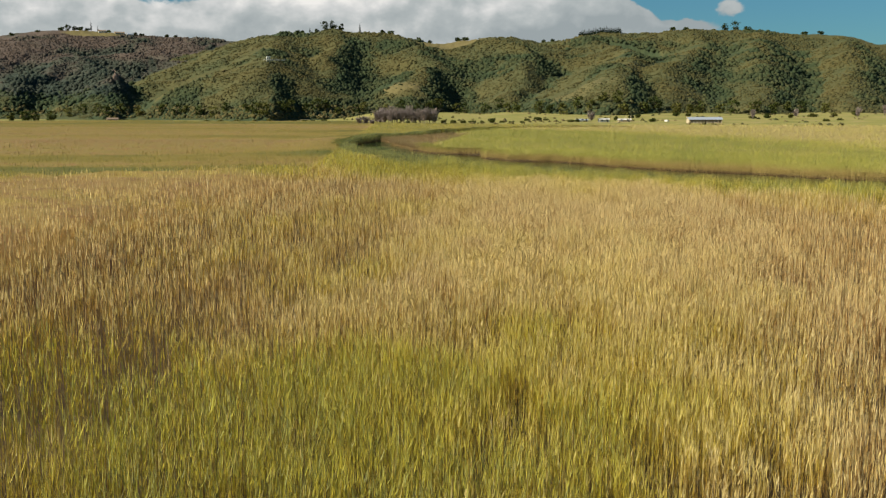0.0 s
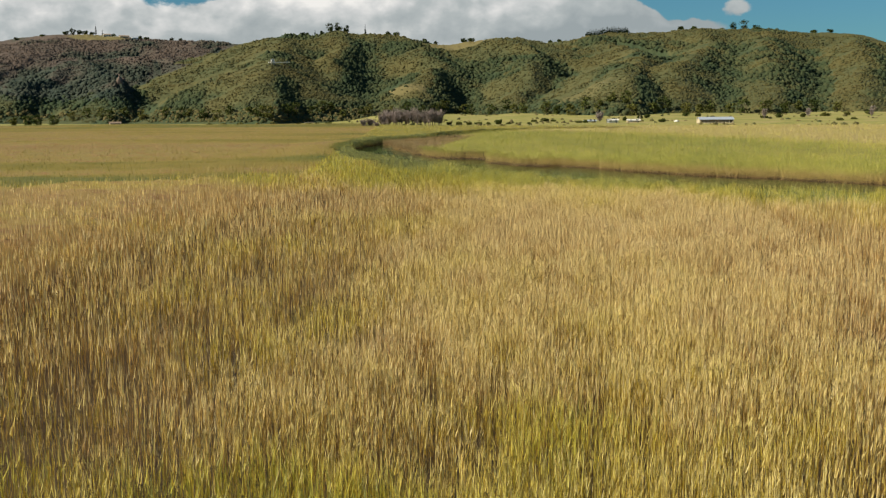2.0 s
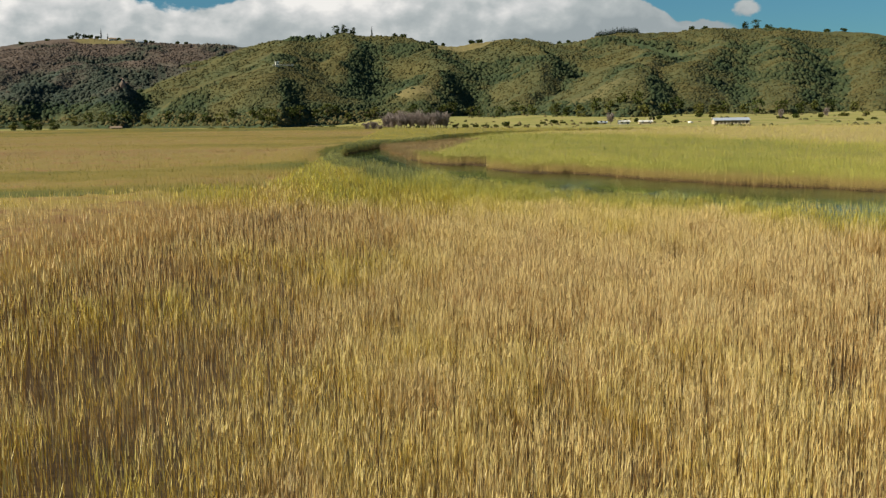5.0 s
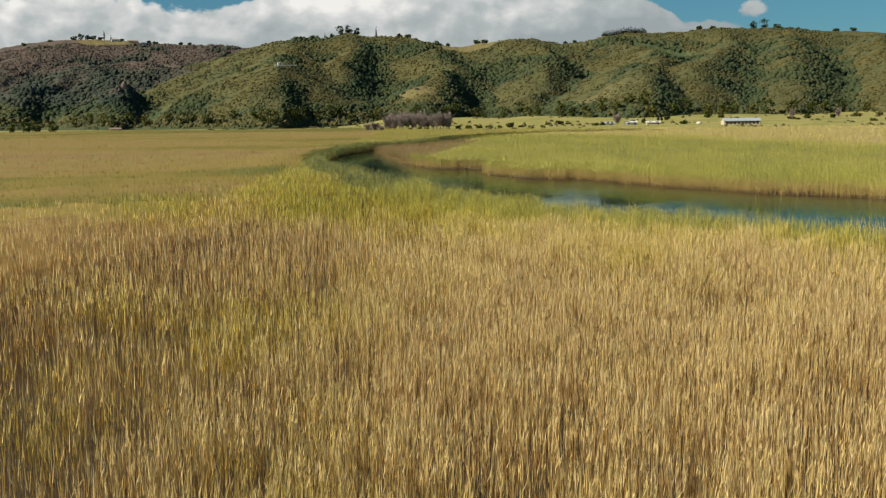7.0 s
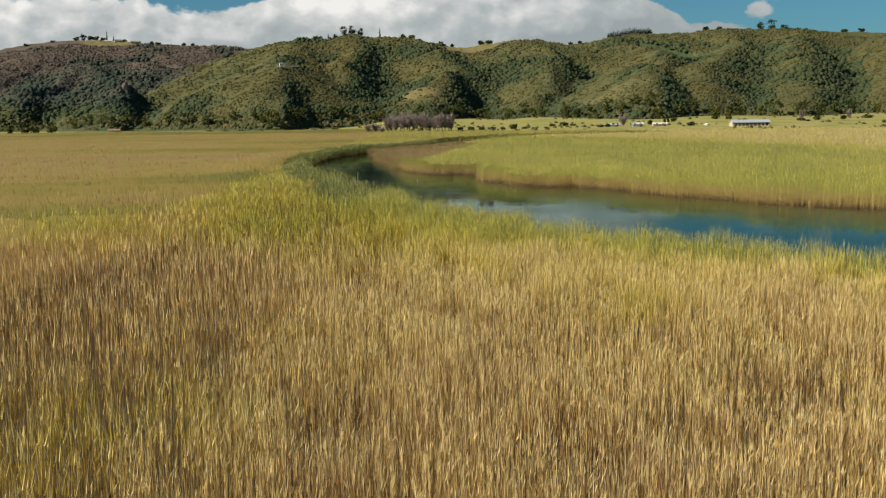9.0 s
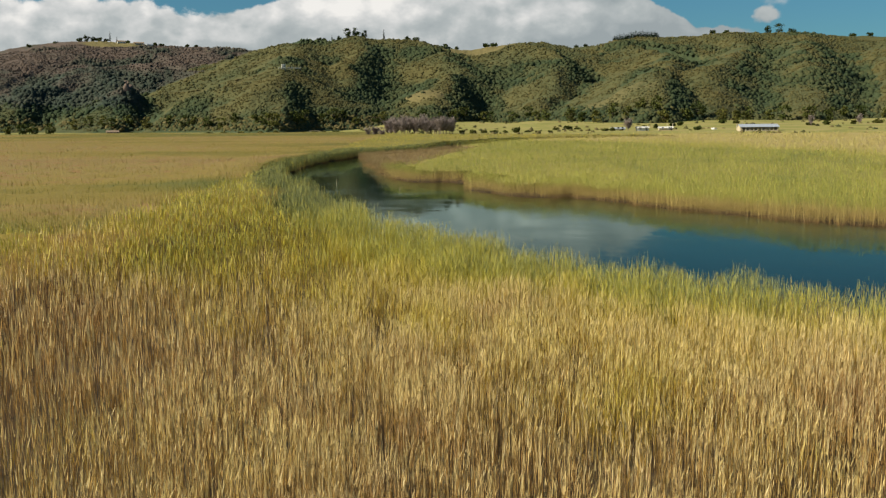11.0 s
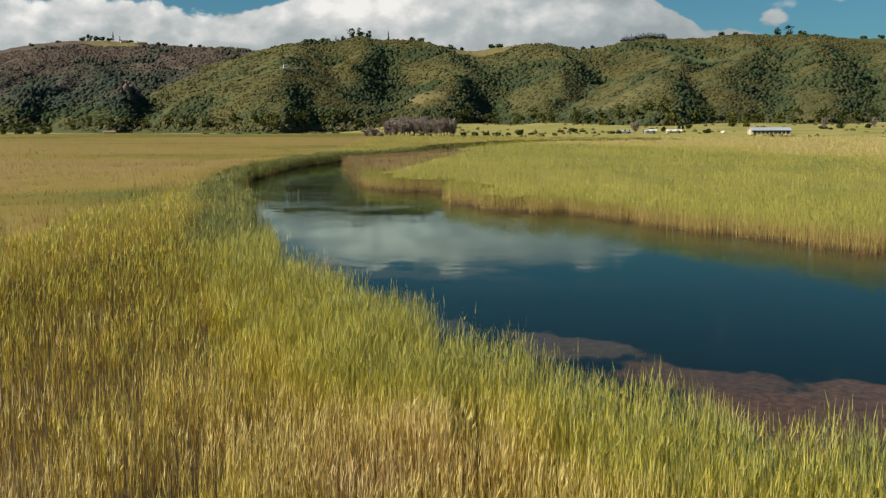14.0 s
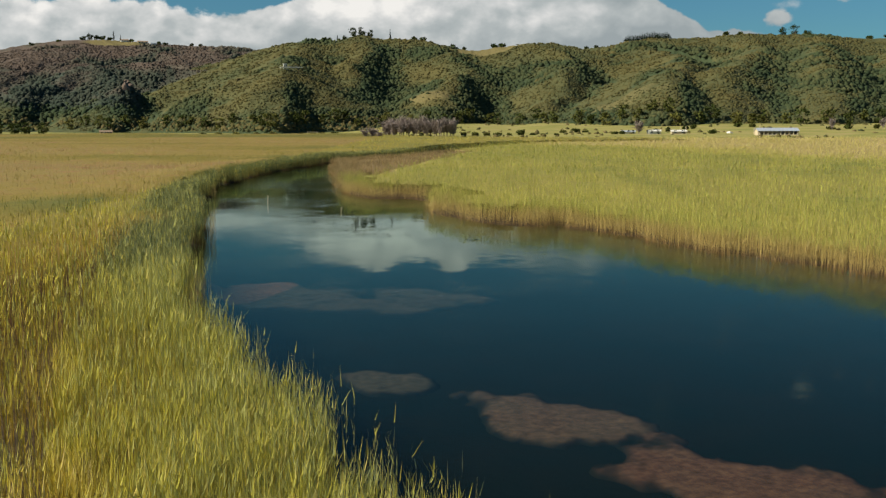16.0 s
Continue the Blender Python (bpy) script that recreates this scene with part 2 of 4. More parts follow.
def value_noise(x, y, seed=0):
    x, y = np.asarray(x, float), np.asarray(y, float)
    xi, yi = np.floor(x).astype(np.int64), np.floor(y).astype(np.int64)
    fx, fy = x - xi, y - yi
    fx, fy = fx * fx * (3 - 2 * fx), fy * fy * (3 - 2 * fy)

    def corner(a, b):
        h = (a * 374761393 + b * 668265263 + seed * 974711) & 0xFFFFFFFF
        h = ((h ^ (h >> 13)) * 1274126177) & 0xFFFFFFFF
        return ((h ^ (h >> 16)) & 0xFFFF) / 65535.0

    return ((corner(xi, yi) * (1 - fx) + corner(xi + 1, yi) * fx) * (1 - fy)
            + (corner(xi, yi + 1) * (1 - fx) + corner(xi + 1, yi + 1) * fx) * fy)


def fbm(x, y, size, seed=0, octaves=4):
    total, weight, amount = 0.0, 0.0, 1.0
    for k in range(octaves):
        total = total + amount * value_noise(np.asarray(x) / size * 2 ** k, np.asarray(y) / size * 2 ** k, seed + 17 * k)
        weight, amount = weight + amount, amount * 0.5
    return total / weight


def site(x, y):
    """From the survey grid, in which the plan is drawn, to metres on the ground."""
    return 0.980 * x - 0.0076 * y - 0.14, -0.137 * x + 1.478 * y - 4.16


def plan_of(x, y):
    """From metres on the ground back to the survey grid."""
    x, y = x + 0.14, y + 4.16
    return (1.478 * x + 0.0076 * y) / 1.4474, (0.137 * x + 0.980 * y) / 1.4474


def mesh_of(name, verts, tris, mat, floats=(), soft=False, plan=False):
    """A mesh object from arrays; floats: (name, one value a vertex)."""
    if plan:
        verts = np.stack([*site(verts[:, 0], verts[:, 1]), verts[:, 2]], 1)
    me = bpy.data.meshes.new(name)
    me.vertices.add(len(verts))
    me.vertices.foreach_set("co", np.asarray(verts, np.float32).ravel())
    tris = np.asarray(tris, np.int32)
    me.loops.add(tris.size)
    me.loops.foreach_set("vertex_index", tris.ravel())
    me.polygons.add(len(tris))
    me.polygons.foreach_set("loop_start", np.arange(0, tris.size, tris.shape[1], dtype=np.int32))
    for key, values in floats:
        me.attributes.new(key, "FLOAT", "POINT").data.foreach_set("value", np.asarray(values, np.float32))
    me.update(calc_edges=True)
    if soft:
        me.polygons.foreach_set("use_smooth", np.ones(len(tris), bool))
    me.materials.append(mat)
    return new(name, me)


def sheet(xs, ys):
    """Points and quads of a grid."""
    gx, gy = np.meshgrid(xs, ys)
    n, m = len(xs), len(ys)
    i = (np.arange(m - 1)[:, None] * n + np.arange(n - 1)[None, :]).ravel()
    return gx.ravel(), gy.ravel(), np.stack([i, i + 1, i + n + 1, i + n], 1)


# the river: its near (west) and far (east) banks, from the open reach upstream into the narrow channel
NEAR_BANK = [(130, 34), (60, 57), (45, 63.5), (33.8, 69.8), (31.0, 71.8), (28.4, 73.6), (26.0, 74.8), (24.2, 75.9), (22.5, 77.4), (20.8, 79.2), (19.2, 81.0), (17.5, 82.9), (15.7, 85.4), (13.1, 89.5), (10.2, 93.8), (8.0, 97.6), (6.3, 102.5), (4.8, 109), (2.0, 118.5), (-3.8, 134.9), (-7.2, 146.1), (-8.5, 158.9), (-8.5, 173.2), (-6.9, 185.4), (-4.2, 206.3), (1.2, 219.0), (10.5, 232.4), (17.9, 256.6), (33.4, 297.3), (62.1, 329.3), (109.4, 347.0)]
FAR_BANK = [(130, 55), (75, 85), (60, 95.5), (50.4, 104.0), (46.1, 106.0), (41.5, 109.6), (37.7, 114.5), (33.3, 120.3), (30.0, 124.2), (28.6, 127.6), (27.5, 125.3), (25.0, 125.4), (22.9, 126.8), (20.6, 129.4), (18.9, 133.0), (18.6, 136.5), (19.4, 139.8), (18.8, 142.6), (16.4, 144.8), (11.7, 144.7), (8.9, 148.9), (6.9, 156.6), (5.9, 163.7), (2.5, 184.8), (-0.6, 207.0), (4.8, 217.1), (14.0, 229.3), (21.9, 253.6), (37.3, 293.3), (64.9, 324.1), (110.3, 340.5)]
RIVER = np.array(NEAR_BANK + FAR_BANK[::-1], float)


def to_bank(x, y):
    """Distance to the river's edge: positive on land, negative in the water."""
    x, y = np.asarray(x, float), np.asarray(y, float)
    best, inside = np.full(x.shape, 1e9), np.zeros(x.shape, bool)
    for (ax, ay), (bx, by) in zip(RIVER, np.roll(RIVER, -1, 0)):
        dx, dy = bx - ax, by - ay
        t = np.clip(((x - ax) * dx + (y - ay) * dy) / (dx * dx + dy * dy), 0, 1)
        best = np.minimum(best, np.hypot(x - ax - t * dx, y - ay - t * dy))
        cross = (ay > y) != (by > y)
        with np.errstate(divide="ignore", invalid="ignore"):
            inside ^= cross & (x < (bx - ax) * (y - ay) / (by - ay if by != ay else 1e-9) + ax)
    wobble = (value_noise(x / 4.1, y / 3.0, 4) - 0.5) * 1.3 + (value_noise(x / 1.9, y / 1.6, 5) - 0.5) * 0.9 + (value_noise(x / 0.7, y / 0.7, 6) - 0.5) * 0.4
    wobble = wobble + (value_noise(x / 7.0, y / 5.0, 7) - 0.5) * 2.4 * smooth(y, 92, 104) * smooth(x, 16, 9)
    return np.where(inside, -best, best) + wobble


def west_of_river(x, y):
    """True on the near bank's side."""
    bank = np.array(NEAR_BANK, float)
    order = np.argsort(bank[:, 1])
    return np.asarray(x) < np.interp(y, bank[order, 1], bank[order, 0]) + 1.0


# view-free polar plan of the valley: bearing from the bend in degrees, distance in metres
HUB = (20.0, 72.0)


def polar(x, y):
    dx, dy = np.asarray(x, float) - HUB[0], np.asarray(y, float) - HUB[1]
    return np.degrees(np.arctan2(dx, dy)), np.hypot(dx, dy)


MARSH_END = [(-180, 400), (-60, 590), (-33, 590), (-24, 575), (-20, 490), (-12, 480), (-8, 485), (-5.5, 470), (-3, 360), (0, 335), (12, 318), (24, 330), (35, 360), (60, 380), (180, 400)]


def marsh_end(bearing):
    a = np.array(MARSH_END, float)
    return np.interp(bearing, a[:, 0], a[:, 1])


def ground_height(x, y):
    d = to_bank(x, y)
    b, r = polar(x, y)
    low = 0.16 + 0.10 * (value_noise(x / 3.1, y / 3.1, 2) - 0.5)
    east = smooth(b, -9, -3)
    rise = (5.6 + 2.0 * (value_noise(b / 3.0, r / 140, 3) - 0.5)) * smooth(r, marsh_end(b) + 10, marsh_end(b) + 250) * east
    rise = rise + (0.2 + 0.9 * east) * smooth(r, marsh_end(b) - 60, marsh_end(b) + 10)
    return np.where(d > 1.4, low, low - 1.6 * smooth(-d, -1.4, 4.0)) + rise


# ---------------------------------------------------------------- ground, water
def lines(*spans):
    return np.unique(np.round(np.concatenate([np.arange(a, b, s) for a, b, s in spans]), 3))


xs = lines((-4400, -900, 350), (-900, -150, 25), (-150, -20, 6), (-20, 62, 0.8), (62, 140, 4), (140, 900, 20), (900, 4401, 350))
ys = lines((-3000, -100, 290), (-100, 60, 8), (60, 215, 0.8), (215, 360, 3), (360, 900, 15), (900, 4401, 350))
gx, gy, quads = sheet(xs, ys)
b, r = polar(gx, gy)
d = to_bank(gx, gy)
ground = mesh_of("ground", np.stack([gx, gy, ground_height(gx, gy)], 1), quads, GROUND,
                 (("pasture", smooth(r, marsh_end(b) - 25, marsh_end(b) + 5)), ("depth", smooth(-d, 0.2, 2.0))), soft=True, plan=True)
tagged(ground, "muddy marsh floor rising into pale green pasture", "ground", kind="structure")

wx, wy, quads = sheet(np.linspace(-14, 126, 36), np.linspace(45, 356, 80))
water = mesh_of("water", np.stack([wx, wy, np.zeros_like(wx)], 1), quads, WATER, plan=True)
water.visible_shadow = False
tagged(water, "still dark teal river water mirroring clouds", "water", kind="structure")

# ---------------------------------------------------------------- hills
# crest lines in metres (x, y, height), each with the fall of its two flanks; ridges run west to east, spurs come down from them towards the marsh
CRESTS = []


def crest(near_fall, far_fall, *line):
    CRESTS.append((near_fall, far_fall, line))


crest(0.21, 0.10, (-1093, 1827, 121), (-797, 1827, 131), (-649, 1827, 141), (-584, 1827, 146), (-520, 1828, 144), (-425, 1817, 135), (-311, 1797, 129), (-256, 1787, 123), (-182, 1777, 113))
crest(0.29, 0.10, (-297, 1637, 95), (-257, 1597, 99), (-222, 1577, 110), (-187, 1557, 116), (-155, 1547, 119), (-93, 1544, 124), (-46, 1542, 121), (-11, 1527, 118), (23, 1497, 107), (53, 1497, 103), (82, 1497, 105), (120, 1495, 112), (157, 1497, 113), (187, 1497, 107), (216, 1517, 96))
crest(0.25, 0.10, (216, 1517, 96), (249, 1557, 108), (277, 1587, 120), (311, 1597, 126), (390, 1597, 127), (446, 1597, 130), (510, 1597, 130), (590, 1597, 126), (645, 1597, 123), (842, 1617, 111), (1100, 1637, 96))
crest(0.30, 1.05, (-479, 1812, 137), (-395, 1697, 112), (-337, 1577, 87))
crest(0.95, 0.30, (-592, 1197, 19), (-432, 1197, 27), (-446, 1347, 57), (-449, 1477, 81), (-381, 1497, 87), (-319, 1487, 80), (-265, 1478, 73), (-221, 1437, 57))
crest(0.45, 1.05, (-434, 1477, 81), (-338, 1266, 53), (-310, 1157, 25), (-283, 1057, 7))
crest(0.42, 0.42, (-165, 1537, 117), (-151, 1347, 89), (-136, 1140, 60))
crest(0.42, 1.00, (-143, 1215, 69), (-136, 1140, 60), (-128, 1057, 43), (-120, 987, 24), (-113, 922, 6))
crest(0.50, 0.80, (-84, 1537, 121), (-71, 1397, 93), (-79, 1247, 65), (-80, 1147, 38), (-77, 1057, 15))
crest(0.40, 0.50, (-11, 1527, 116), (30, 1427, 95), (38, 1297, 72))
crest(0.40, 1.00, (38, 1297, 72), (28, 1177, 53), (19, 1107, 37), (11, 1057, 22), (7, 997, 9))
crest(0.42, 0.85, (127, 1495, 112), (158, 1397, 96), (163, 1297, 77), (151, 1197, 54), (131, 1117, 34), (107, 1037, 14))
crest(0.40, 0.50, (277, 1587, 119), (289, 1347, 88), (260, 1147, 67))
crest(0.40, 1.00, (260, 1147, 67), (221, 997, 50), (190, 887, 37), (174, 832, 26), (160, 787, 12))
crest(0.50, 0.55, (454, 1597, 129), (362, 1247, 83), (288, 1057, 59), (257, 990, 50), (229, 897, 26), (213, 837, 12))
crest(0.38, 0.60, (550, 1597, 127), (433, 1247, 83), (367, 1047, 53), (312, 897, 26), (291, 837, 12))
crest(0.40, 0.60, (686, 1597, 121), (521, 1197, 71), (417, 947, 34), (376, 857, 13))
HEATH_CRESTS = (0, 3, 4, 5)


def hill_form(x, y):
    """Height of the hills at a spot of the plan, and the crest that it belongs to."""
    x, y = site(np.asarray(x, float), np.asarray(y, float))
    rough = (fbm(x, y, 75, 40, 4) - 0.5)
    wx, wy = x + rough * 26, y + (fbm(x, y, 60, 41, 3) - 0.5) * 24
    each = []
    for near_fall, far_fall, line in CRESTS:
        best, high = np.full(x.shape, 1e9), np.full(x.shape, -60.0)
        last = len(line) - 2
        for k, ((ax, ay, az), (bx, by, bz)) in enumerate(zip(line[:-1], line[1:])):
            dx, dy = bx - ax, by - ay
            run = ((wx - ax) * dx + (wy - ay) * dy) / (dx * dx + dy * dy)
            t = np.clip(run, 0, 1)
            d = np.hypot(wx - ax - t * dx, wy - ay - t * dy)
            fall = np.where(dx * (wy - ay) - dy * (wx - ax) < 0, near_fall, far_fall)
            # beyond its ends a crest falls off as its steeper flank does
            past = (run < 0) & (k == 0) | (run > 1) & (k == last)
            fall = np.where(past, max(near_fall, far_fall), fall)
            z = az + (bz - az) * t - fall * (np.sqrt(d * d + 100.0) - 10.0)
            high = np.where(d < best, z, high)
            best = np.minimum(best, d)
        each.append(high)
    each = np.stack(each)
    owner = each.argmax(0)
    z = 3.5 * np.log(np.exp((each - each.max(0)) / 3.5).sum(0)) + each.max(0)
    z = z + rough * 16 * smooth(z, 4, 40) * smooth(z, 150, 70) + (fbm(x, y, 22, 43, 3) - 0.5) * 5 * smooth(z, 2, 14)
    return np.maximum(z, -8.0), owner


def hill_height(x, y):
    return hill_form(x, y)[0]


def cover(hb, hr):
    """Place, height, amount of wood, tone of the growth and share of heath: dark trees on east falls, in hollows and
    along the foot, golden scrub elsewhere; on the falls and in the hollows the dark tone also paints in shade.
    """
    x, y = HUB[0] + hr * np.sin(np.radians(hb)), HUB[1] + hr * np.cos(np.radians(hb))
    z, owner = hill_form(x, y)
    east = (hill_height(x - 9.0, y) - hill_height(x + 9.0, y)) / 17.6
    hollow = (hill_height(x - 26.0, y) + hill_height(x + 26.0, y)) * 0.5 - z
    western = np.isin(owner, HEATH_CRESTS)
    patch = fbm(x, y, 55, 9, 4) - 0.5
    # wood follows the lee side, so its dark tone also carries painted shade
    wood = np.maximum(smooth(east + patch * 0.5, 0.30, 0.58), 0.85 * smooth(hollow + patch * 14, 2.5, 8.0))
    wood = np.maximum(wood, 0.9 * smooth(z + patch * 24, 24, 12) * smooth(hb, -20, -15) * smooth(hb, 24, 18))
    wood = np.maximum(wood, 0.75 * western * smooth(patch, -0.06, 0.10) * smooth(z, 88, 66))
    wood = np.maximum(wood, 0.8 * smooth(fbm(x, y, 70, 12, 4), 0.56, 0.68))
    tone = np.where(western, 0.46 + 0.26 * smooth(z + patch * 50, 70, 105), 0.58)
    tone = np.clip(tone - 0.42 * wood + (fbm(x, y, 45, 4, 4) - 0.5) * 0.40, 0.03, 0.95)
    heath = western * smooth(z + patch * 30, 22, 40)
    return x, y, z, wood, tone, heath


def crest_reach(bearing):
    """Distance from the bend to the skyline at that bearing."""
    rs = np.arange(640, 1260, 3.0)
    x, y = HUB[0] + rs * math.sin(radians(bearing)), HUB[1] + rs * math.cos(radians(bearing))
    return float(rs[np.argmax((hill_height(x, y) - 8.0) / rs)])


def seen_spot(bearing, height):
    """The first place from the bend at which the hills reach that height."""
    rs = np.arange(480, 1250, 2.0)
    x, y = HUB[0] + rs * math.sin(radians(bearing)), HUB[1] + rs * math.cos(radians(bearing))
    return float(rs[np.argmax(hill_height(x, y) >= height)])


bearings = np.concatenate([np.arange(-62, -37, 1.0), np.arange(-37, 38, 0.14), np.arange(38, 63, 1.0)])
radii = np.concatenate([np.arange(450, 1010, 4.0), np.arange(1010, 1270, 6.0), np.arange(1270, 2400, 90)])
hb, hr, quads = sheet(bearings, radii)
hx, hy, hz, hwood, htone, hheath = cover(hb, hr)
tuft = np.abs(fbm(hx, hy, 7.0, 91, 3) - 0.5) * 2
hz = hz + (0.8 + 1.6 * hwood) * (0.25 - 1.9 * tuft) * smooth(hz, 0.5, 4) * (hr < 1260)
sx, sy = site(hx, hy)
# mown tops beside the ridge houses, a pasture in the saddle, and slips of bare earth
bare = smooth(np.hypot((sx - 75) / 52, (sy - 1478) / 42), 1.15, 0.75)
bare = np.maximum(bare, smooth(np.hypot((sx + 505) / 50, (sy - 1800) / 34), 1.2, 0.8))
bare = np.maximum(bare, 0.9 * smooth(np.hypot((sx - 6) / 24, (sy - 1115) / 26) + (fbm(sx, sy, 18, 44, 3) - 0.5), 1.1, 0.6))
bare = np.maximum(bare, 0.5 * smooth(np.hypot((sx - 150) / 34, (sy - 880) / 30) + (fbm(sx, sy, 18, 45, 3) - 0.5), 1.1, 0.6))
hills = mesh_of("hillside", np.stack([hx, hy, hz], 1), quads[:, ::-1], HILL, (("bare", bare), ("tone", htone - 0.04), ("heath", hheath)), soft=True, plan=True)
tagged(hills, "steep wooded hills with spurs and shaded gullies", "hill", kind="structure")
# the tallest angle met on the way out from the bend, by which hidden ground is left unplanted
horizon = np.maximum.accumulate(((hz + 5.0 - 8.0) / hr).reshape(len(radii), len(bearings)), 0)


# ---------------------------------------------------------------- woodland on the hills
def lump(seed, rings=2, sides=5):
    """An uneven, low bush crown of unit radius: points and triangles."""
    r0 = np.random.default_rng(seed)
    pts, tris = [], []
    for k in range(rings):
        h = (k + 0.15) / rings
        w = math.sqrt(max(0.0, 1 - (h * 0.95) ** 2.2)) * (1.0 if k else 0.80)
        for s in range(sides):
            a = 2 * math.pi * (s + 0.5 * (k % 2)) / sides
            j = w * r0.uniform(0.55, 1.25)
            pts.append((math.cos(a) * j, math.sin(a) * j, h * 1.05 + r0.uniform(-0.16, 0.16)))
    pts.append((r0.uniform(-0.3, 0.3), r0.uniform(-0.3, 0.3), r0.uniform(0.9, 1.2)))
    top = len(pts) - 1
    for k in range(rings - 1):
        for s in range(sides):
            a, b2 = k * sides + s, k * sides + (s + 1) % sides
            c, d2 = a + sides, b2 + sides
            tris += [(a, b2, d2), (a, d2, c)] if k % 2 else [(a, b2, c), (b2, d2, c)]
    for s in range(sides):
        tris.append(((rings - 1) * sides + s, (rings - 1) * sides + (s + 1) % sides, top))
    return np.array(pts), np.array(tris)


def scatter(name, shapes, x, y, z, wide, tall, tone, mat):
    """One object out of many bushes."""
    x, y = site(x, y)
    pick = rng.integers(0, len(shapes), len(x))
    turn = rng.uniform(0, 2 * math.pi, len(x))
    vs, ts, tones, start = [], [], [], 0
    for k, (pts, tris) in enumerate(shapes):
        i = np.nonzero(pick == k)[0]
        c, s = np.cos(turn[i])[:, None], np.sin(turn[i])[:, None]
        px, py, pz = pts[None, :, 0], pts[None, :, 1], pts[None, :, 2]
        v = np.stack([x[i][:, None] + (px * c - py * s) * wide[i][:, None], y[i][:, None] + (px * s + py * c) * wide[i][:, None],
                      z[i][:, None] + pz * tall[i][:, None]], 2)
        vs.append(v.reshape(-1, 3))
        ts.append((tris[None] + start + np.arange(len(i))[:, None, None] * len(pts)).reshape(-1, 3))
        tones.append(np.repeat(tone[i], len(pts)))
        start += len(i) * len(pts)
    return mesh_of(name, np.concatenate(vs), np.concatenate(ts), mat, (("tone", np.concatenate(tones)),), soft=True)


LUMPS = [lump(s, 2, 4 + s % 2) for s in range(14)]
n = 150000
hb = rng.uniform(-37, 37, n)
hr = 455 + 770 * rng.random(n) ** 1.25
x, y, z, wood, tone, heath = cover(hb, hr)
column = np.clip(np.searchsorted(bearings, hb), 0, len(bearings) - 1)
row = np.clip(np.searchsorted(radii, hr) - 2, 0, len(radii) - 1)
sx, sy = site(x, y)
clear = np.maximum(smooth(np.hypot((sx - 75) / 50, (sy - 1478) / 40), 1.1, 0.9), smooth(np.hypot((sx + 505) / 48, (sy - 1800) / 32), 1.1, 0.9))
clear = np.maximum(clear, 0.85 * smooth(np.hypot((sx - 6) / 24, (sy - 1115) / 26) + (fbm(sx, sy, 18, 44, 3) - 0.5), 1.0, 0.7))
clear = np.maximum(clear, 0.5 * smooth(np.hypot((sx - 150) / 34, (sy - 880) / 30) + (fbm(sx, sy, 18, 45, 3) - 0.5), 1.0, 0.7))
keep = (z > 2.0) & (z + 4.0 - 8.0 > horizon[row, column] * hr) & (rng.random(n) > clear)
size = 0.75 + 0.45 * smooth(hr, 550, 1000)
wide = np.where(wood > 0.5, 1.5 + 2.6 * rng.random(n) ** 2, 1.0 + 1.5 * rng.random(n) ** 1.8) * size
tall = wide * np.where(wood > 0.5, rng.uniform(0.75, 1.25, n), rng.uniform(0.45, 0.85, n))
tone = np.where((z < 14) & (rng.random(n) < 0.5) & (hb < -4), 0.55 + 0.30 * rng.random(n), np.where((z < 16) & (rng.random(n) < 0.35), 0.36 + 0.16 * rng.random(n), tone))
tone = tone + rng.normal(0, 0.05, n)
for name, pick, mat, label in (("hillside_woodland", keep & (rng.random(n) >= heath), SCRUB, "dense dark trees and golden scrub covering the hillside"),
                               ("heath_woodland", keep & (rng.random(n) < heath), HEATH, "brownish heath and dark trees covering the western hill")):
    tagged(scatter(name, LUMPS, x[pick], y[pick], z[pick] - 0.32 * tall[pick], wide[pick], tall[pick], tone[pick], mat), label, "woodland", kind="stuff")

# ---------------------------------------------------------------- reeds
# the axis along which the marsh is best seen
AX0, AX1 = np.array([2.0, 1.0]), np.array([20.0, 72.0])
AXD = (AX1 - AX0) / np.linalg.norm(AX1 - AX0)


def nearness(x, y):
    """How near the viewer comes to a spot, in metres."""
    s = (x - AX0[0]) * AXD[0] + (y - AX0[1]) * AXD[1]
    side = np.abs((x - AX0[0]) * AXD[1] - (y - AX0[1]) * AXD[0])
    beyond = np.clip(s - 73, 0, None)
    return np.maximum.reduce([np.full_like(s, 9.0), side * 1.55, np.hypot(beyond, side * 0.9), (8 - s) * 4.0])


MEADOW_EDGE = [(-400, 40), (-60, 70), (-41, 78), (-24, 87), (-18, 89.4), (-10.5, 93.7), (-6.0, 99.9), (-3.8, 107), (-5.0, 123), (-9, 133)]


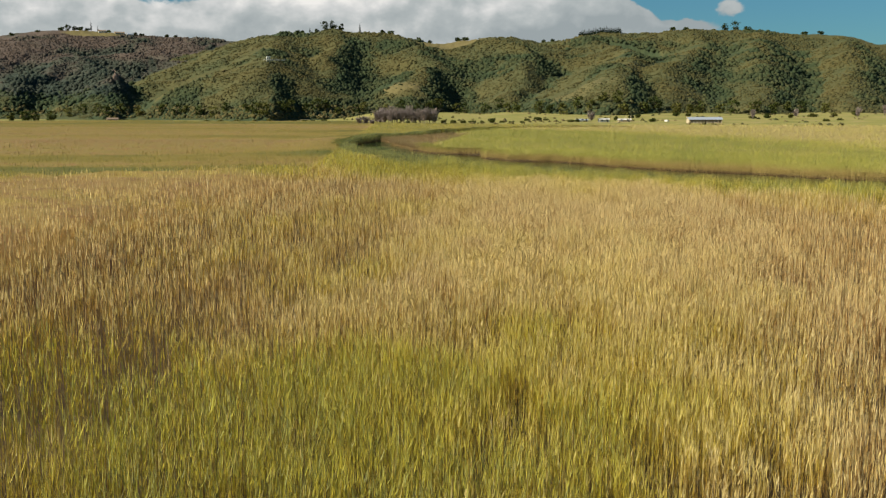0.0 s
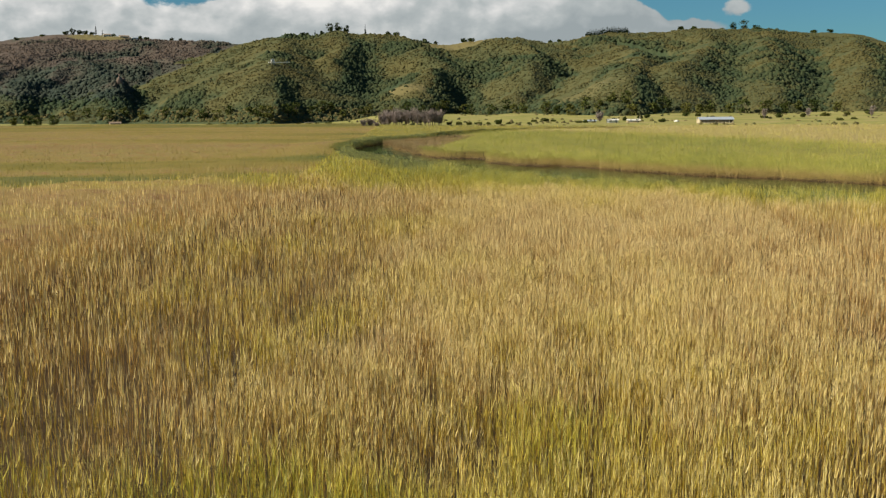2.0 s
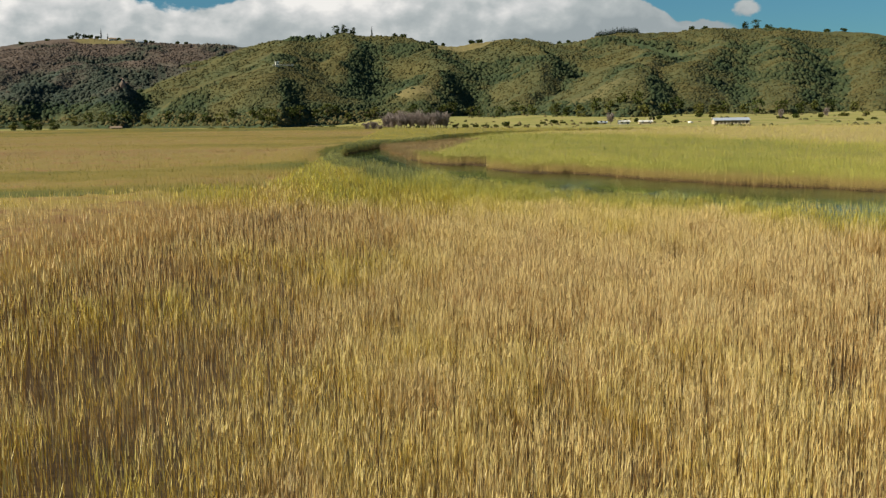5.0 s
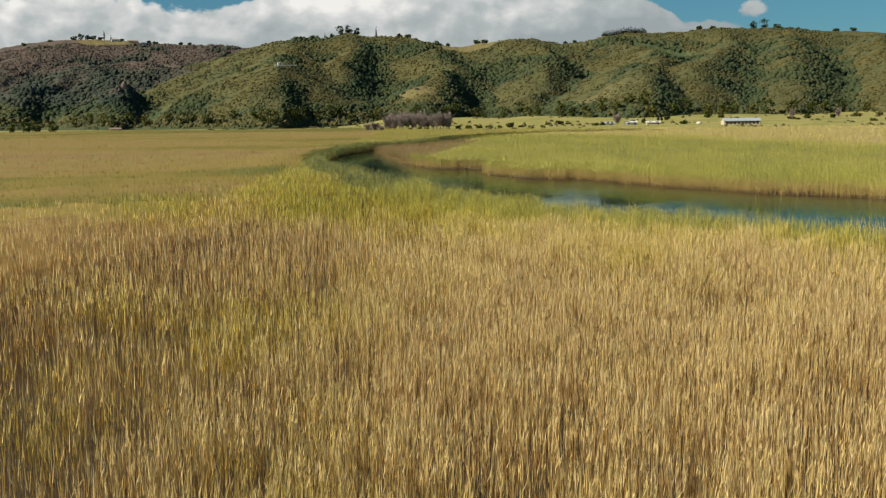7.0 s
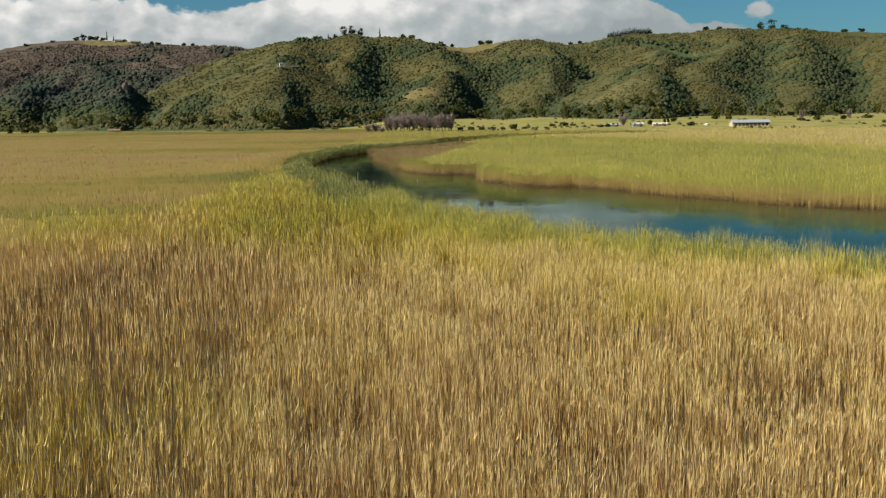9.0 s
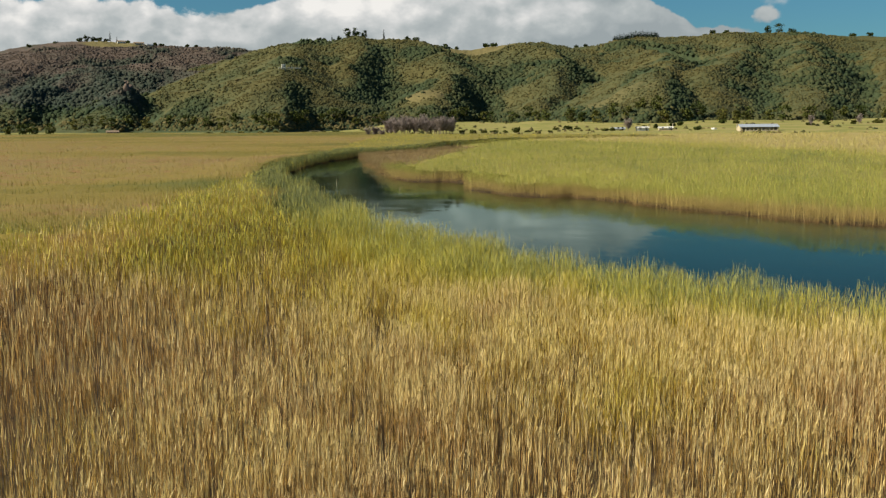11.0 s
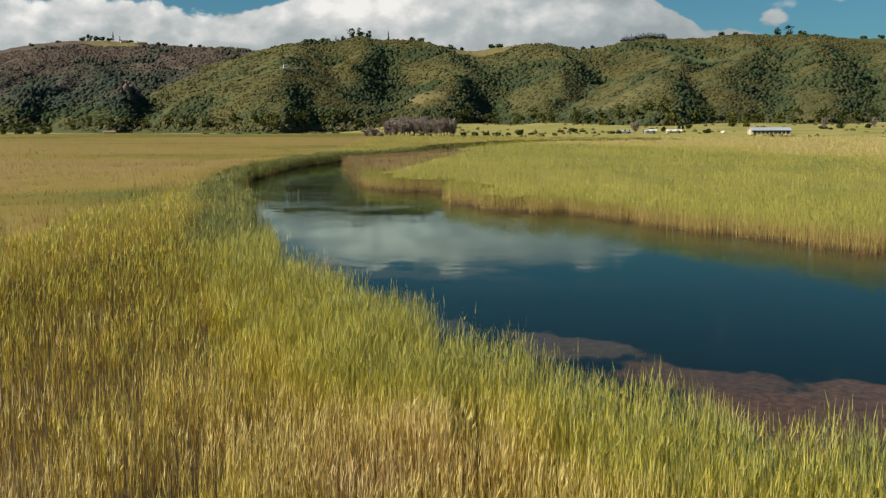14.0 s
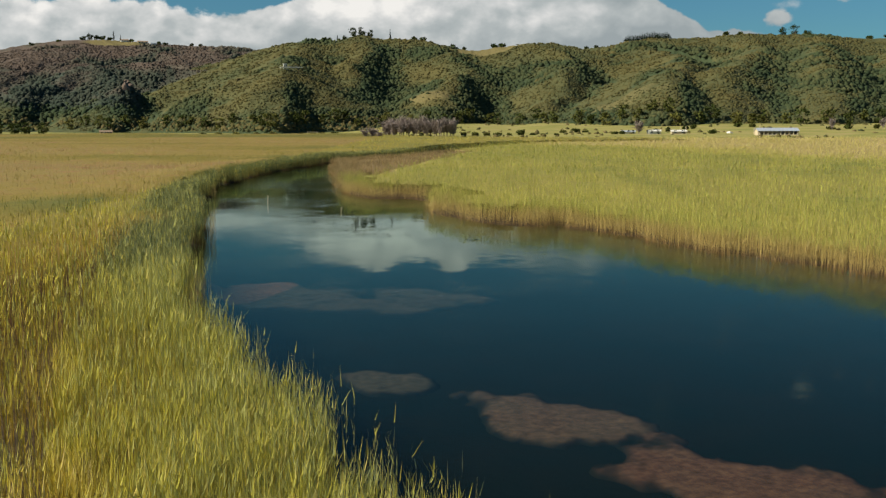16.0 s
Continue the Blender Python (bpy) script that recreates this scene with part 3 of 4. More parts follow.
def zones(x, y):
    """Height, greenness and share kept of the growth at each spot."""
    d = to_bank(x, y)
    west = west_of_river(x, y)
    edge = np.array(MEADOW_EDGE, float)
    beyond = y - np.interp(x, edge[:, 0], edge[:, 1], right=1e4)
    meadow = west & (beyond > 0) & (x < -3.5)
    bearing, r = polar(x, y)
    broad = fbm(x, y, 14, 21, 4)
    fine = fbm(x, y, 3.2, 22, 3)
    kind = 0.46 + (broad - 0.5) * 0.62 + (fine - 0.5) * 0.45
    side = (x - AX0[0]) * AXD[1] - (y - AX0[1]) * AXD[0]
    kind = kind + 0.04 * smooth(-side, 2, 12) - 0.08 * smooth(side, 0, 8)
    kind = kind - 0.09 * smooth(y, 36, 52) * smooth(y, 84, 70) * smooth(d, 9, 20) * smooth(-side, 16, 4)
    kind = kind + 0.08 * smooth(y, 36, 20) * smooth(side, 16, 0)
    kind = kind + 0.21 * np.exp(-(((x - 1) / 11) ** 2 + ((y - 20) / 8) ** 2)) + 0.12 * np.exp(-(((x + 6) / 8) ** 2 + ((y - 12) / 9) ** 2))
    kind = np.minimum(kind + 0.40 * smooth(d, 4.8, 0.8) * west + (0.12 * smooth(d, 20, 6) + 0.27 * smooth(d, 34, 7) * smooth(y, 72, 84)) * west, 0.83 + 0.06 * smooth(d, 5, 1.5))
    # west bank at the bend: its shade is put in as the darkest green
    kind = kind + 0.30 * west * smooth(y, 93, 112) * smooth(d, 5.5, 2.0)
    height = 2.12 + (broad - 0.5) * 0.5 + (0.22 + 0.62 * smooth(x, 1, 8) * smooth(y, 125, 105)) * smooth(d, 5, 0)
    kind = np.where(west & (y > 150) & (d > 3), 0.86 + (broad - 0.5) * 0.3, kind)
    kind = kind - 0.05 * smooth(-side, 0, 22) * smooth(y, 20, 45) * smooth(y, 84, 70) * west
    kind = kind + 0.12 * smooth(beyond, -9, -1) * (beyond <= 0) * west
    # opposite bank: even, yellow-green
    east = ~west
    kind = np.where(east, 0.84 + (broad - 0.5) * 0.30 + (fine - 0.5) * 0.25 - 0.30 * smooth(r - (240 - 2.9 * bearing), -22, 22) * smooth(bearing, 1, 9) + 0.06 * smooth(bearing, 4, 0) * smooth(r, 140, 180), kind)
    height = np.where(east, (2.45 + (fine - 0.5) * 0.9 + (broad - 0.5) * 0.7) * (0.90 + 0.10 * smooth(d, -0.2, 2.6)), height)
    # the low brown bed in the bend
    brown = east & (y > 158) & (y < 250) & (x < 8.5 + (y - 150) * 0.22) & (d < 30)
    kind = np.where(brown, 0.07 + (fine - 0.5) * 0.2, kind)
    height = np.where(brown, 1.5 + (fine - 0.5) * 0.3, height)
    # sedge meadow: lower, paler, in long drifts
    drift = fbm(x * 0.22, y, 18, 25, 4)
    pale = 0.59 + (drift - 0.5) * 1.15 + (fine - 0.5) * 0.15 + 0.22 * smooth(r, 250, 480) + 0.10 * smooth(r, 110, 40)
    # green growth beside the water, darkened with the same painted shade
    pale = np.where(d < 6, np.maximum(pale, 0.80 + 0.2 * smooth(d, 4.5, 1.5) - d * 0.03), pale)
    kind = np.where(meadow, pale, kind)
    height = np.where(meadow & (d > 4), 1.55 + (drift - 0.5) * 0.5 + 0.75 * smooth(d, 18, 5), height)
    return height, np.clip(kind, np.where(brown, 0.0, 0.26), 1.0), d, meadow, east, brown


BANDS = [9.01, 12, 17, 24, 34, 48, 70, 100, 145, 210, 300, 430, 640]


def reeds(name, x, y, height, kind, wide, leaves, label, mat=REEDS, lowest=0.50, plume=False):
    """One bed of reeds: stalks with blades, each at its spot."""
    n = len(x)
    base = np.stack([*site(x, y), np.full(n, -0.25)], 1)
    ang = rng.uniform(0, 2 * math.pi, n)
    lean = rng.normal(0, 0.038, (n, 2)) + np.array([0.012, 0.0])
    tip = base + np.stack([lean[:, 0] * height, lean[:, 1] * height, height], 1)
    side = np.stack([np.cos(ang), np.sin(ang), np.zeros(n)], 1)
    w = (0.0055 * wide)[:, None]
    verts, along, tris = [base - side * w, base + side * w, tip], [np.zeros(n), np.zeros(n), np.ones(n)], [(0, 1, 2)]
    up = np.array([0, 0, 1.0])
    for k in range(leaves):
        f = np.clip(lowest + (0.98 - lowest) * (k + rng.random(n)) / leaves, 0, 0.97)
        root = base + (tip - base) * f[:, None]
        a = ang + k * 2.4 + rng.normal(0, 0.5, n)
        out = np.stack([np.cos(a), np.sin(a), np.zeros(n)], 1)
        across = np.stack([-np.sin(a), np.cos(a), np.zeros(n)], 1)
        # green blades stand off, dry ones hug the stalk
        long = (rng.uniform(0.18, 0.46, n) * (1.35 - 0.45 * np.clip(kind, 0.2, 0.9)) * np.minimum(1.5, wide ** 0.30))[:, None]
        steep = (1.54 - (0.15 + 0.75 * np.clip(kind, 0.1, 0.9) ** 2) * rng.random(n) ** 1.5)[:, None]
        end = root + long * (out * np.cos(steep) + up * np.sin(steep))
        lw = ((0.0060 + 0.0008 * kind) * wide * rng.uniform(0.7, 1.3, n))[:, None]
        i = len(verts)
        verts += [root - across * lw, root + across * lw, end]
        along += [f, f, f + 0.1]
        tris.append((i, i + 1, i + 2))
    if plume:
        # the feathery head, nodding a little
        i = len(verts)
        nod = np.stack([rng.normal(0.02, 0.025, n), rng.normal(0, 0.025, n), rng.uniform(0.09, 0.17, n)], 1)
        hw = (rng.uniform(0.005, 0.010, n) * wide)[:, None]
        verts += [tip - nod * 0.6, tip + nod * 0.1 - side * hw, tip + nod * 0.1 + side * hw, tip + nod]
        along += [np.ones(n)] * 4
        tris += [(i, i + 1, i + 2), (i + 1, i + 3, i + 2)]
    m = len(verts)
    v = np.stack(verts, 1).reshape(-1, 3)
    t = (np.array(tris)[None] + (np.arange(n) * m)[:, None, None]).reshape(-1, 3)
    ob = mesh_of(name, v, t, mat, (("kind", np.repeat(kind, m)), ("along", np.stack(along, 1).ravel())))
    return tagged(ob, label, "reeds", kind="stuff")


def thatch(name, x, y, z, keep, quads, kind, along, label, mat):
    """The closed mass of stalks below the tips, where the bed is seen from far."""
    q = quads[keep[quads].all(1)]
    used, q = np.unique(q, return_inverse=True)
    ob = mesh_of(name, np.stack([x, y, z], 1)[used], q.reshape(-1, 4), mat, (("kind", kind[used]), ("along", along[used])), soft=True, plan=True)
    return tagged(ob, label, "reeds", kind="stuff")


spots = []
for lo, hi in zip(BANDS[:-1], BANDS[1:]):
    centre = math.sqrt(lo * hi)
    w = centre / 11.0
    density = 82.0 * w ** -1.3 * (1.0 if w < 6 else 0.7)
    if lo < 9.5:
        lo = 0
    left, right = -min(520, 70 + hi * 0.85), min(420, 60 + hi * 0.85)
    if hi < 145:
        left, right = -hi / 1.5 - 6, hi / 1.5 + 30
    low, high = -12 - hi * 0.3, 80 + hi
    many = int((right - left) * (high - low) * density)
    x, y = rng.uniform(left, right, many), rng.uniform(low, high, many)
    near = nearness(x, y)
    keep = (near >= lo) & (near < hi)
    x, y = x[keep], y[keep]
    bearing, r = polar(x, y)
    keep = (r < marsh_end(bearing)) & ((np.abs(bearing) < 44) | (r < 150))
    spots.append((x[keep], y[keep], np.full(keep.sum(), max(1.0, 0.95 * w ** 0.78))))
# the banks themselves stand close and thick
x, y = rng.uniform(-16, 76, 420000), rng.uniform(58, 245, 420000)
d, near = to_bank(x, y), nearness(x, y)
keep = (d > -0.9) & (d < 3.2) & (near > 20)
spots.append((x[keep], y[keep], 1.1 + near[keep] / 75))
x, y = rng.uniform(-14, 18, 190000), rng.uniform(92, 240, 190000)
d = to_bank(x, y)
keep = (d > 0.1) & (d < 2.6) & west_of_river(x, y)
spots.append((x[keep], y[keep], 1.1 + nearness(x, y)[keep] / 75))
x, y = rng.uniform(8, 44, 190000), rng.uniform(62, 100, 190000)
d = to_bank(x, y)
keep = (d > 0.1) & (d < 4.5) & west_of_river(x, y) & (rng.random(len(x)) < 0.75)
spots.append((x[keep], y[keep], 0.9 + nearness(x, y)[keep] / 75))
x, y = rng.uniform(26, 66, 90000), rng.uniform(86, 132, 90000)
d = to_bank(x, y)
keep = (d > -0.3) & (d < 2.2) & ~west_of_river(x, y)
spots.append((x[keep], y[keep], 1.1 + nearness(x, y)[keep] / 75))
x, y, wide = (np.concatenate(c) for c in zip(*spots))
height, kind, d, meadow, east, brown = zones(x, y)
keep = (d > np.where(east, -0.35, 0.15)) | ((d > -0.7) & (rng.random(len(x)) < np.where(east, 0.22, 0.10)))
x, y, wide, height, kind, d, meadow, east, brown = (a[keep] for a in (x, y, wide, height, kind, d, meadow, east, brown))
# the belt along the near bank is even and tall
belt = west_of_river(x, y) & (d < 4) & (x > 10)
# thinner growth in patches and towards the west, where the mud shows
side = (x - AX0[0]) * AXD[1] - (y - AX0[1]) * AXD[0]
thin = np.where(west_of_river(x, y) & ~meadow & (d > 6), np.maximum(0.05 * smooth(-side, 3, 10) * smooth(y, 110, 85), 0.5 * smooth(fbm(x, y, 5, 77, 3), 0.56, 0.74)) * smooth(nearness(x, y), 42, 24), 0.0)
thin = np.maximum(thin, np.where(west_of_river(x, y) & ~meadow & (d > 2), 0.7 * smooth(fbm(x * 1.25, y, 1.5, 78, 3), 0.54, 0.70), 0.0))
wide = wide * np.where(east & (wide > 1.4), 0.60, 1.0) * np.where(meadow, 0.75, 1.0)
keep = rng.random(len(x)) > thin
x, y, wide, height, kind, d, meadow, east, brown, belt = (a[keep] for a in (x, y, wide, height, kind, d, meadow, east, brown, belt))
height = height * (0.86 + 0.28 * fbm(x, y, 1.3, 83, 2)) * np.where(belt, rng.uniform(0.90, 1.05, len(x)), rng.uniform(0.80, 1.10, len(x)))
# drier single stalks among the green ones
kind = np.where(rng.random(len(x)) < 0.10, kind * 0.7 + 0.10, kind)
detail = wide < 2.6
close = nearness(x, y) < 17
for name, pick, leaves, label in (
        ("reed_bed", ~meadow & ~east & close & (kind > 0.66), 6, "tall yellow-green reeds with narrow upright blades"),
        ("dry_reed_bed", ~meadow & ~east & close & (kind <= 0.66), 4, "tall upright straw-coloured reeds with dry blades"),
        ("flanking_reed_bed", ~meadow & ~east & detail & ~close, 3, "straw and yellow-green reeds at the sides of the marsh"),
        ("distant_reed_bed", ~meadow & ~east & ~detail, 3, "green and straw reeds along the river bend"),
        ("waterside_reed_bed", east & ~brown & (d < 2.2), 4, "tall reeds with bare tan stalks at the water's edge"),
        ("opposite_reed_bed", east & ~brown & (d >= 2.2), 3, "tall yellow-green reeds lining the opposite river bank"),
        ("brown_reed_bed", brown, 3, "low dry brown reeds in the river bend"),
        ("sedge_meadow", meadow, 2, "pale straw sedge meadow with greener drifts")):
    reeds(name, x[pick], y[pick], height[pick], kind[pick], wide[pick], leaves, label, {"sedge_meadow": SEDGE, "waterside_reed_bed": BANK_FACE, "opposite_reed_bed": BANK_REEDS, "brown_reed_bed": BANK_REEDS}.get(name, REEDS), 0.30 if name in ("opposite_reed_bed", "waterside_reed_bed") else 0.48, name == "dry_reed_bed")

across_lines = lines((-560, -120, 6), (-120, 120, 2.0), (120, 460, 6))
XS = len(across_lines)
tx, ty, quads = sheet(across_lines, lines((-40, 260, 2.0), (260, 660, 5)))
height, kind, d, meadow, east, brown = zones(tx, ty)
bearing, r = polar(tx, ty)
near = nearness(tx, ty)
keep = (r < marsh_end(bearing)) & ((np.abs(bearing) < 66) | (r < 180)) & (d > np.where(east | (ty > 200), 2.4, 1.0)) & (near > np.where(east | meadow, 28, 15))
tz = height * (0.02 + 0.80 * np.where(east, 0.72, 1.0) * np.where(east | meadow, smooth(near, 28, 80), smooth(near, 15, 72))) * smooth(d, 0.2, 2.6) + (value_noise(tx / 2.5, ty / 2.5, 8) - 0.5) * 0.5
# nearby the sheet turns dark brown, shade between the reeds painted in
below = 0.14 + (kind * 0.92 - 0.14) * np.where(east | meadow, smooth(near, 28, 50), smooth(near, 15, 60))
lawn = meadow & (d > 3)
litter_shade = -1.0 + 1.75 * np.where(east | meadow, smooth(near, 28, 58), smooth(near, 15, 58))
thatch("reed_thatch", tx, ty, np.maximum(tz, 0.12), keep & ~lawn & ~east, quads, below, litter_shade, "dense dry stalks filling the reed beds", REED_FLOOR)
thatch("opposite_thatch", tx, ty, np.maximum(tz, 0.12), keep & east, quads, below, litter_shade, "dense stalks filling the reed bed beyond the river", BANK_FLOOR)
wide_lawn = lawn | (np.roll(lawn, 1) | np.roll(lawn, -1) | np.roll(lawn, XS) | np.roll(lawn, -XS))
thatch("sedge_turf", tx, ty, np.maximum(tz, 0.12) + 0.004, keep & wide_lawn, quads, below, litter_shade, "closed turf of pale sedge", TURF)


# ---------------------------------------------------------------- things along the valley's edge
def part(name, data, mat, parent, label=""):
    """One mesh under a thing; data: points and faces."""
    me = bpy.data.meshes.new(name)
    me.from_pydata([tuple(map(float, v)) for v in data[0]], [], [tuple(map(int, f)) for f in data[1]])
    me.materials.append(mat)
    ob = new(name, me)
    ob.parent = parent
    if label:
        ob["label"] = label
    return ob


def join(*pieces):
    vs, fs, start = [], [], 0
    for v, f in pieces:
        vs += [tuple(p) for p in v]
        fs += [tuple(i + start for i in face) for face in f]
        start += len(v)
    return vs, fs


def box(x0, y0, z0, x1, y1, z1, bevel=0.0):
    """A block whose upright edges are chamfered."""
    if not bevel:
        ring = [(x0, y0), (x1, y0), (x1, y1), (x0, y1)]
    else:
        e = bevel
        ring = [(x0 + e, y0), (x1 - e, y0), (x1, y0 + e), (x1, y1 - e), (x1 - e, y1), (x0 + e, y1), (x0, y1 - e), (x0, y0 + e)]
    n = len(ring)
    v = [(x, y, z0) for x, y in ring] + [(x, y, z1) for x, y in ring]
    f = [tuple(range(n))[::-1], tuple(range(n, 2 * n))] + [(i, (i + 1) % n, n + (i + 1) % n, n + i) for i in range(n)]
    return v, f


def limb(p, q, r0, r1, sides=6):
    """A tapered piece of trunk or branch."""
    p, q = Vector(p), Vector(q)
    turn = (q - p).to_track_quat("Z", "Y").to_matrix()
    v = []
    for at, rad in ((p, r0), (q, r1)):
        for s in range(sides):
            a = 2 * math.pi * s / sides
            v.append(at + turn @ Vector((math.cos(a) * rad, math.sin(a) * rad, 0)))
    f = [(i, (i + 1) % sides, sides + (i + 1) % sides, sides + i) for i in range(sides)] + [tuple(range(sides, 2 * sides))]
    return [tuple(a) for a in v], f


def plain(name, colour, rough=0.7, vary=0.2, size=1.5, metal=0.0, spec=0.3):
    """A painted or weathered surface: base colour with stains at two sizes."""
    m, g = material(name)
    at = g.place()
    stain = g.math("ADD", g.math("MULTIPLY", g.noise(at, size * 0.2, 4.0), 0.7), g.math("MULTIPLY", g.noise(at, size * 2.5, 3.0), 0.3))
    dark, light = [tuple(c * k for c in colour) for k in (1 - vary, 1 + vary * 0.5)]
    finish(g, g.ramp(stain, (0.3, dark), (0.7, light)), rough, spec, metal=metal)
    return m


BARK = plain("bark", (0.10, 0.075, 0.055), 0.9, 0.4, 6.0)
PALE_BARK = plain("pale_bark", (0.22, 0.18, 0.15), 0.9, 0.35, 4.0)
TWIG = plain("bare_twigs", (0.205, 0.168, 0.155), 0.9, 0.35, 3.0)
WHITE = plain("white_paint", (0.62, 0.62, 0.58), 0.5, 0.10)
CREAM = plain("cream_wall", (0.46, 0.39, 0.27), 0.75, 0.15)
ROOF_METAL = plain("pale_roof_metal", (0.40, 0.45, 0.52), 0.38, 0.12, 1.0, 0.2)
ROOF_BROWN = plain("thatch_roof", (0.24, 0.18, 0.13), 0.9, 0.25)
ROOF_YELLOW = plain("yellow_roof", (0.60, 0.50, 0.24), 0.7, 0.15)
DARK = plain("dark_opening", (0.03, 0.03, 0.03), 0.8, 0.2)
PANE = plain("window_pane", (0.05, 0.065, 0.075), 0.12, 0.2, 1.0, 0.0, 0.6)
POST = plain("weathered_post", (0.46, 0.39, 0.28), 0.85, 0.3, 5.0)
ROCK = plain("bare_rock", (0.17, 0.125, 0.10), 0.9, 0.4, 0.6)
LEAF = leaf_material("tree_leaf", ((0.0, (0.010, 0.020, 0.012)), (0.3, (0.022, 0.036, 0.014)), (0.55, (0.055, 0.070, 0.018)), (0.8, (0.105, 0.105, 0.028)), (1.0, (0.16, 0.14, 0.05))), 0.15, 0.1)


def spot_height(x, y):
    a, b2 = np.array([float(x)]), np.array([float(y)])
    return float(max(ground_height(a, b2)[0], hill_height(a, b2)[0]))


def bearing_spot(bearing, r):
    return HUB[0] + r * math.sin(radians(bearing)), HUB[1] + r * math.cos(radians(bearing))


def thing(name, x, y, label, category, turn=0.0, group="", sink=0.15, z=None):
    ob = new(name)
    ob.matrix_world = pose(*site(x, y), (spot_height(x, y) if z is None else z) - sink, 0, 0, turn)
    return tagged(ob, label, category, group)


def crown_of(lobes, count, leaf, seed, tone):
    """Many small leaf sprays round the lobes (x, y, z, radius, height): uneven, with gaps."""
    r0 = np.random.default_rng(seed)
    size = np.array([l[3] ** 2 * l[4] for l in lobes], float)
    pick = r0.choice(len(lobes), count, p=size / size.sum())
    L = np.array(lobes, float)[pick]
    v = r0.normal(size=(count, 3))
    v /= np.linalg.norm(v, axis=1)[:, None]
    v *= (r0.random(count) ** 0.45)[:, None] * r0.uniform(0.8, 1.12, count)[:, None]
    c = L[:, :3] + v * np.stack([L[:, 3], L[:, 3], L[:, 4]], 1)
    a = r0.normal(size=(count, 3))
    a /= np.linalg.norm(a, axis=1)[:, None]
    b2 = np.cross(a, r0.normal(size=(count, 3)))
    b2 /= np.linalg.norm(b2, axis=1)[:, None]
    s = leaf * r0.uniform(0.6, 1.4, count)[:, None]
    pts = np.stack([c - a * s, c + b2 * s * 0.7, c + a * s, c - b2 * s * 0.7 + np.cross(a, b2) * s * 0.4], 1).reshape(-1, 3)
    i = np.arange(count)[:, None] * 4
    return pts, np.concatenate([i + np.array([0, 1, 2]), i + np.array([0, 2, 3])]), np.full(len(pts), tone)


def add_crown(parent, lobes, count, leaf, seed, tone, name="crown"):
    pts, tris, tones = crown_of(lobes, count, leaf, seed, tone)
    ob = mesh_of(name, pts, tris, LEAF, (("tone", tones),))
    ob.parent = parent
    return ob


def leafy_tree(name, x, y, height, spread, label, seed, tone=0.35, bole=0.35, flat=0.6, leaf=0.55, count=320, group=""):
    """Trunk, limbs and a crown of several lobes."""
    r0 = random.Random(seed)
    ob = thing(name, x, y, label, "tree", r0.uniform(0, 360), group)
    fork = height * bole
    rad = max(0.12, height * 0.022)
    wood = [limb((0, 0, 0), (r0.uniform(-.3, .3), r0.uniform(-.3, .3), fork), rad * 1.3, rad)]
    lobes = []
    for k in range(r0.randint(7, 9)):
        a, out = 2.4 * k + r0.uniform(-.4, .4), spread * r0.uniform(0.35, 0.72)
        up = fork + (height - fork) * r0.uniform(0.12, 0.84)
        wood.append(limb((0, 0, fork * r0.uniform(0.75, 1.0)), (math.cos(a) * out, math.sin(a) * out, up), rad * 0.6, rad * 0.15, 5))
        lobes.append((math.cos(a) * out, math.sin(a) * out, up, spread * r0.uniform(0.32, 0.5), spread * flat * r0.uniform(0.3, 0.5)))
    lobes.append((0, 0, height * 0.86, spread * 0.45, height * 0.13))
    if bole < 0.3:
        lobes += [(spread * 0.3, 0, height * 0.22, spread * 0.55, height * 0.22), (-spread * 0.35, 0.2, height * 0.2, spread * 0.5, height * 0.2)]
    part("trunk", join(*wood), BARK, ob)
    add_crown(ob, lobes, count, leaf, seed, tone)
    return ob


def cone_tree(name, x, y, height, spread, label, seed, tone=0.2, count=260, group=""):
    """A conifer: slender trunk, crown narrowing to the tip."""
    ob = thing(name, x, y, label, "tree", seed * 40, group)
    part("trunk", limb((0, 0, 0), (0.1, 0, height * 0.95), height * 0.025, 0.05), BARK, ob)
    lobes = [(math.cos(k * 2.1) * spread * 0.12, math.sin(k * 2.1) * spread * 0.12, height * (0.12 + 0.84 * k / 8), spread * (1.05 - k / 8.5), height * 0.085) for k in range(8)]
    add_crown(ob, lobes, count, 0.5, seed, tone)
    return ob


def bush(x, y, wide, tall, seed, label, tone, group=""):
    ob = thing("bush", x, y, label, "bush", seed * 53, group)
    r0 = random.Random(seed)
    wood = [limb((0, 0, 0), (math.cos(k * 1.7) * wide * 0.4, math.sin(k * 1.7) * wide * 0.4, tall * 0.6), 0.09, 0.03, 5) for k in range(4)]
    lobes = [(r0.uniform(-.5, .5) * wide, r0.uniform(-.5, .5) * wide, tall * r0.uniform(0.2, 0.55), wide * r0.uniform(.4, .6), tall * r0.uniform(.25, .38)) for k in range(5)]
    part("stem", join(*wood), BARK, ob)
    add_crown(ob, lobes, 260, 0.55, seed, tone + 0.12, "foliage")
    return ob


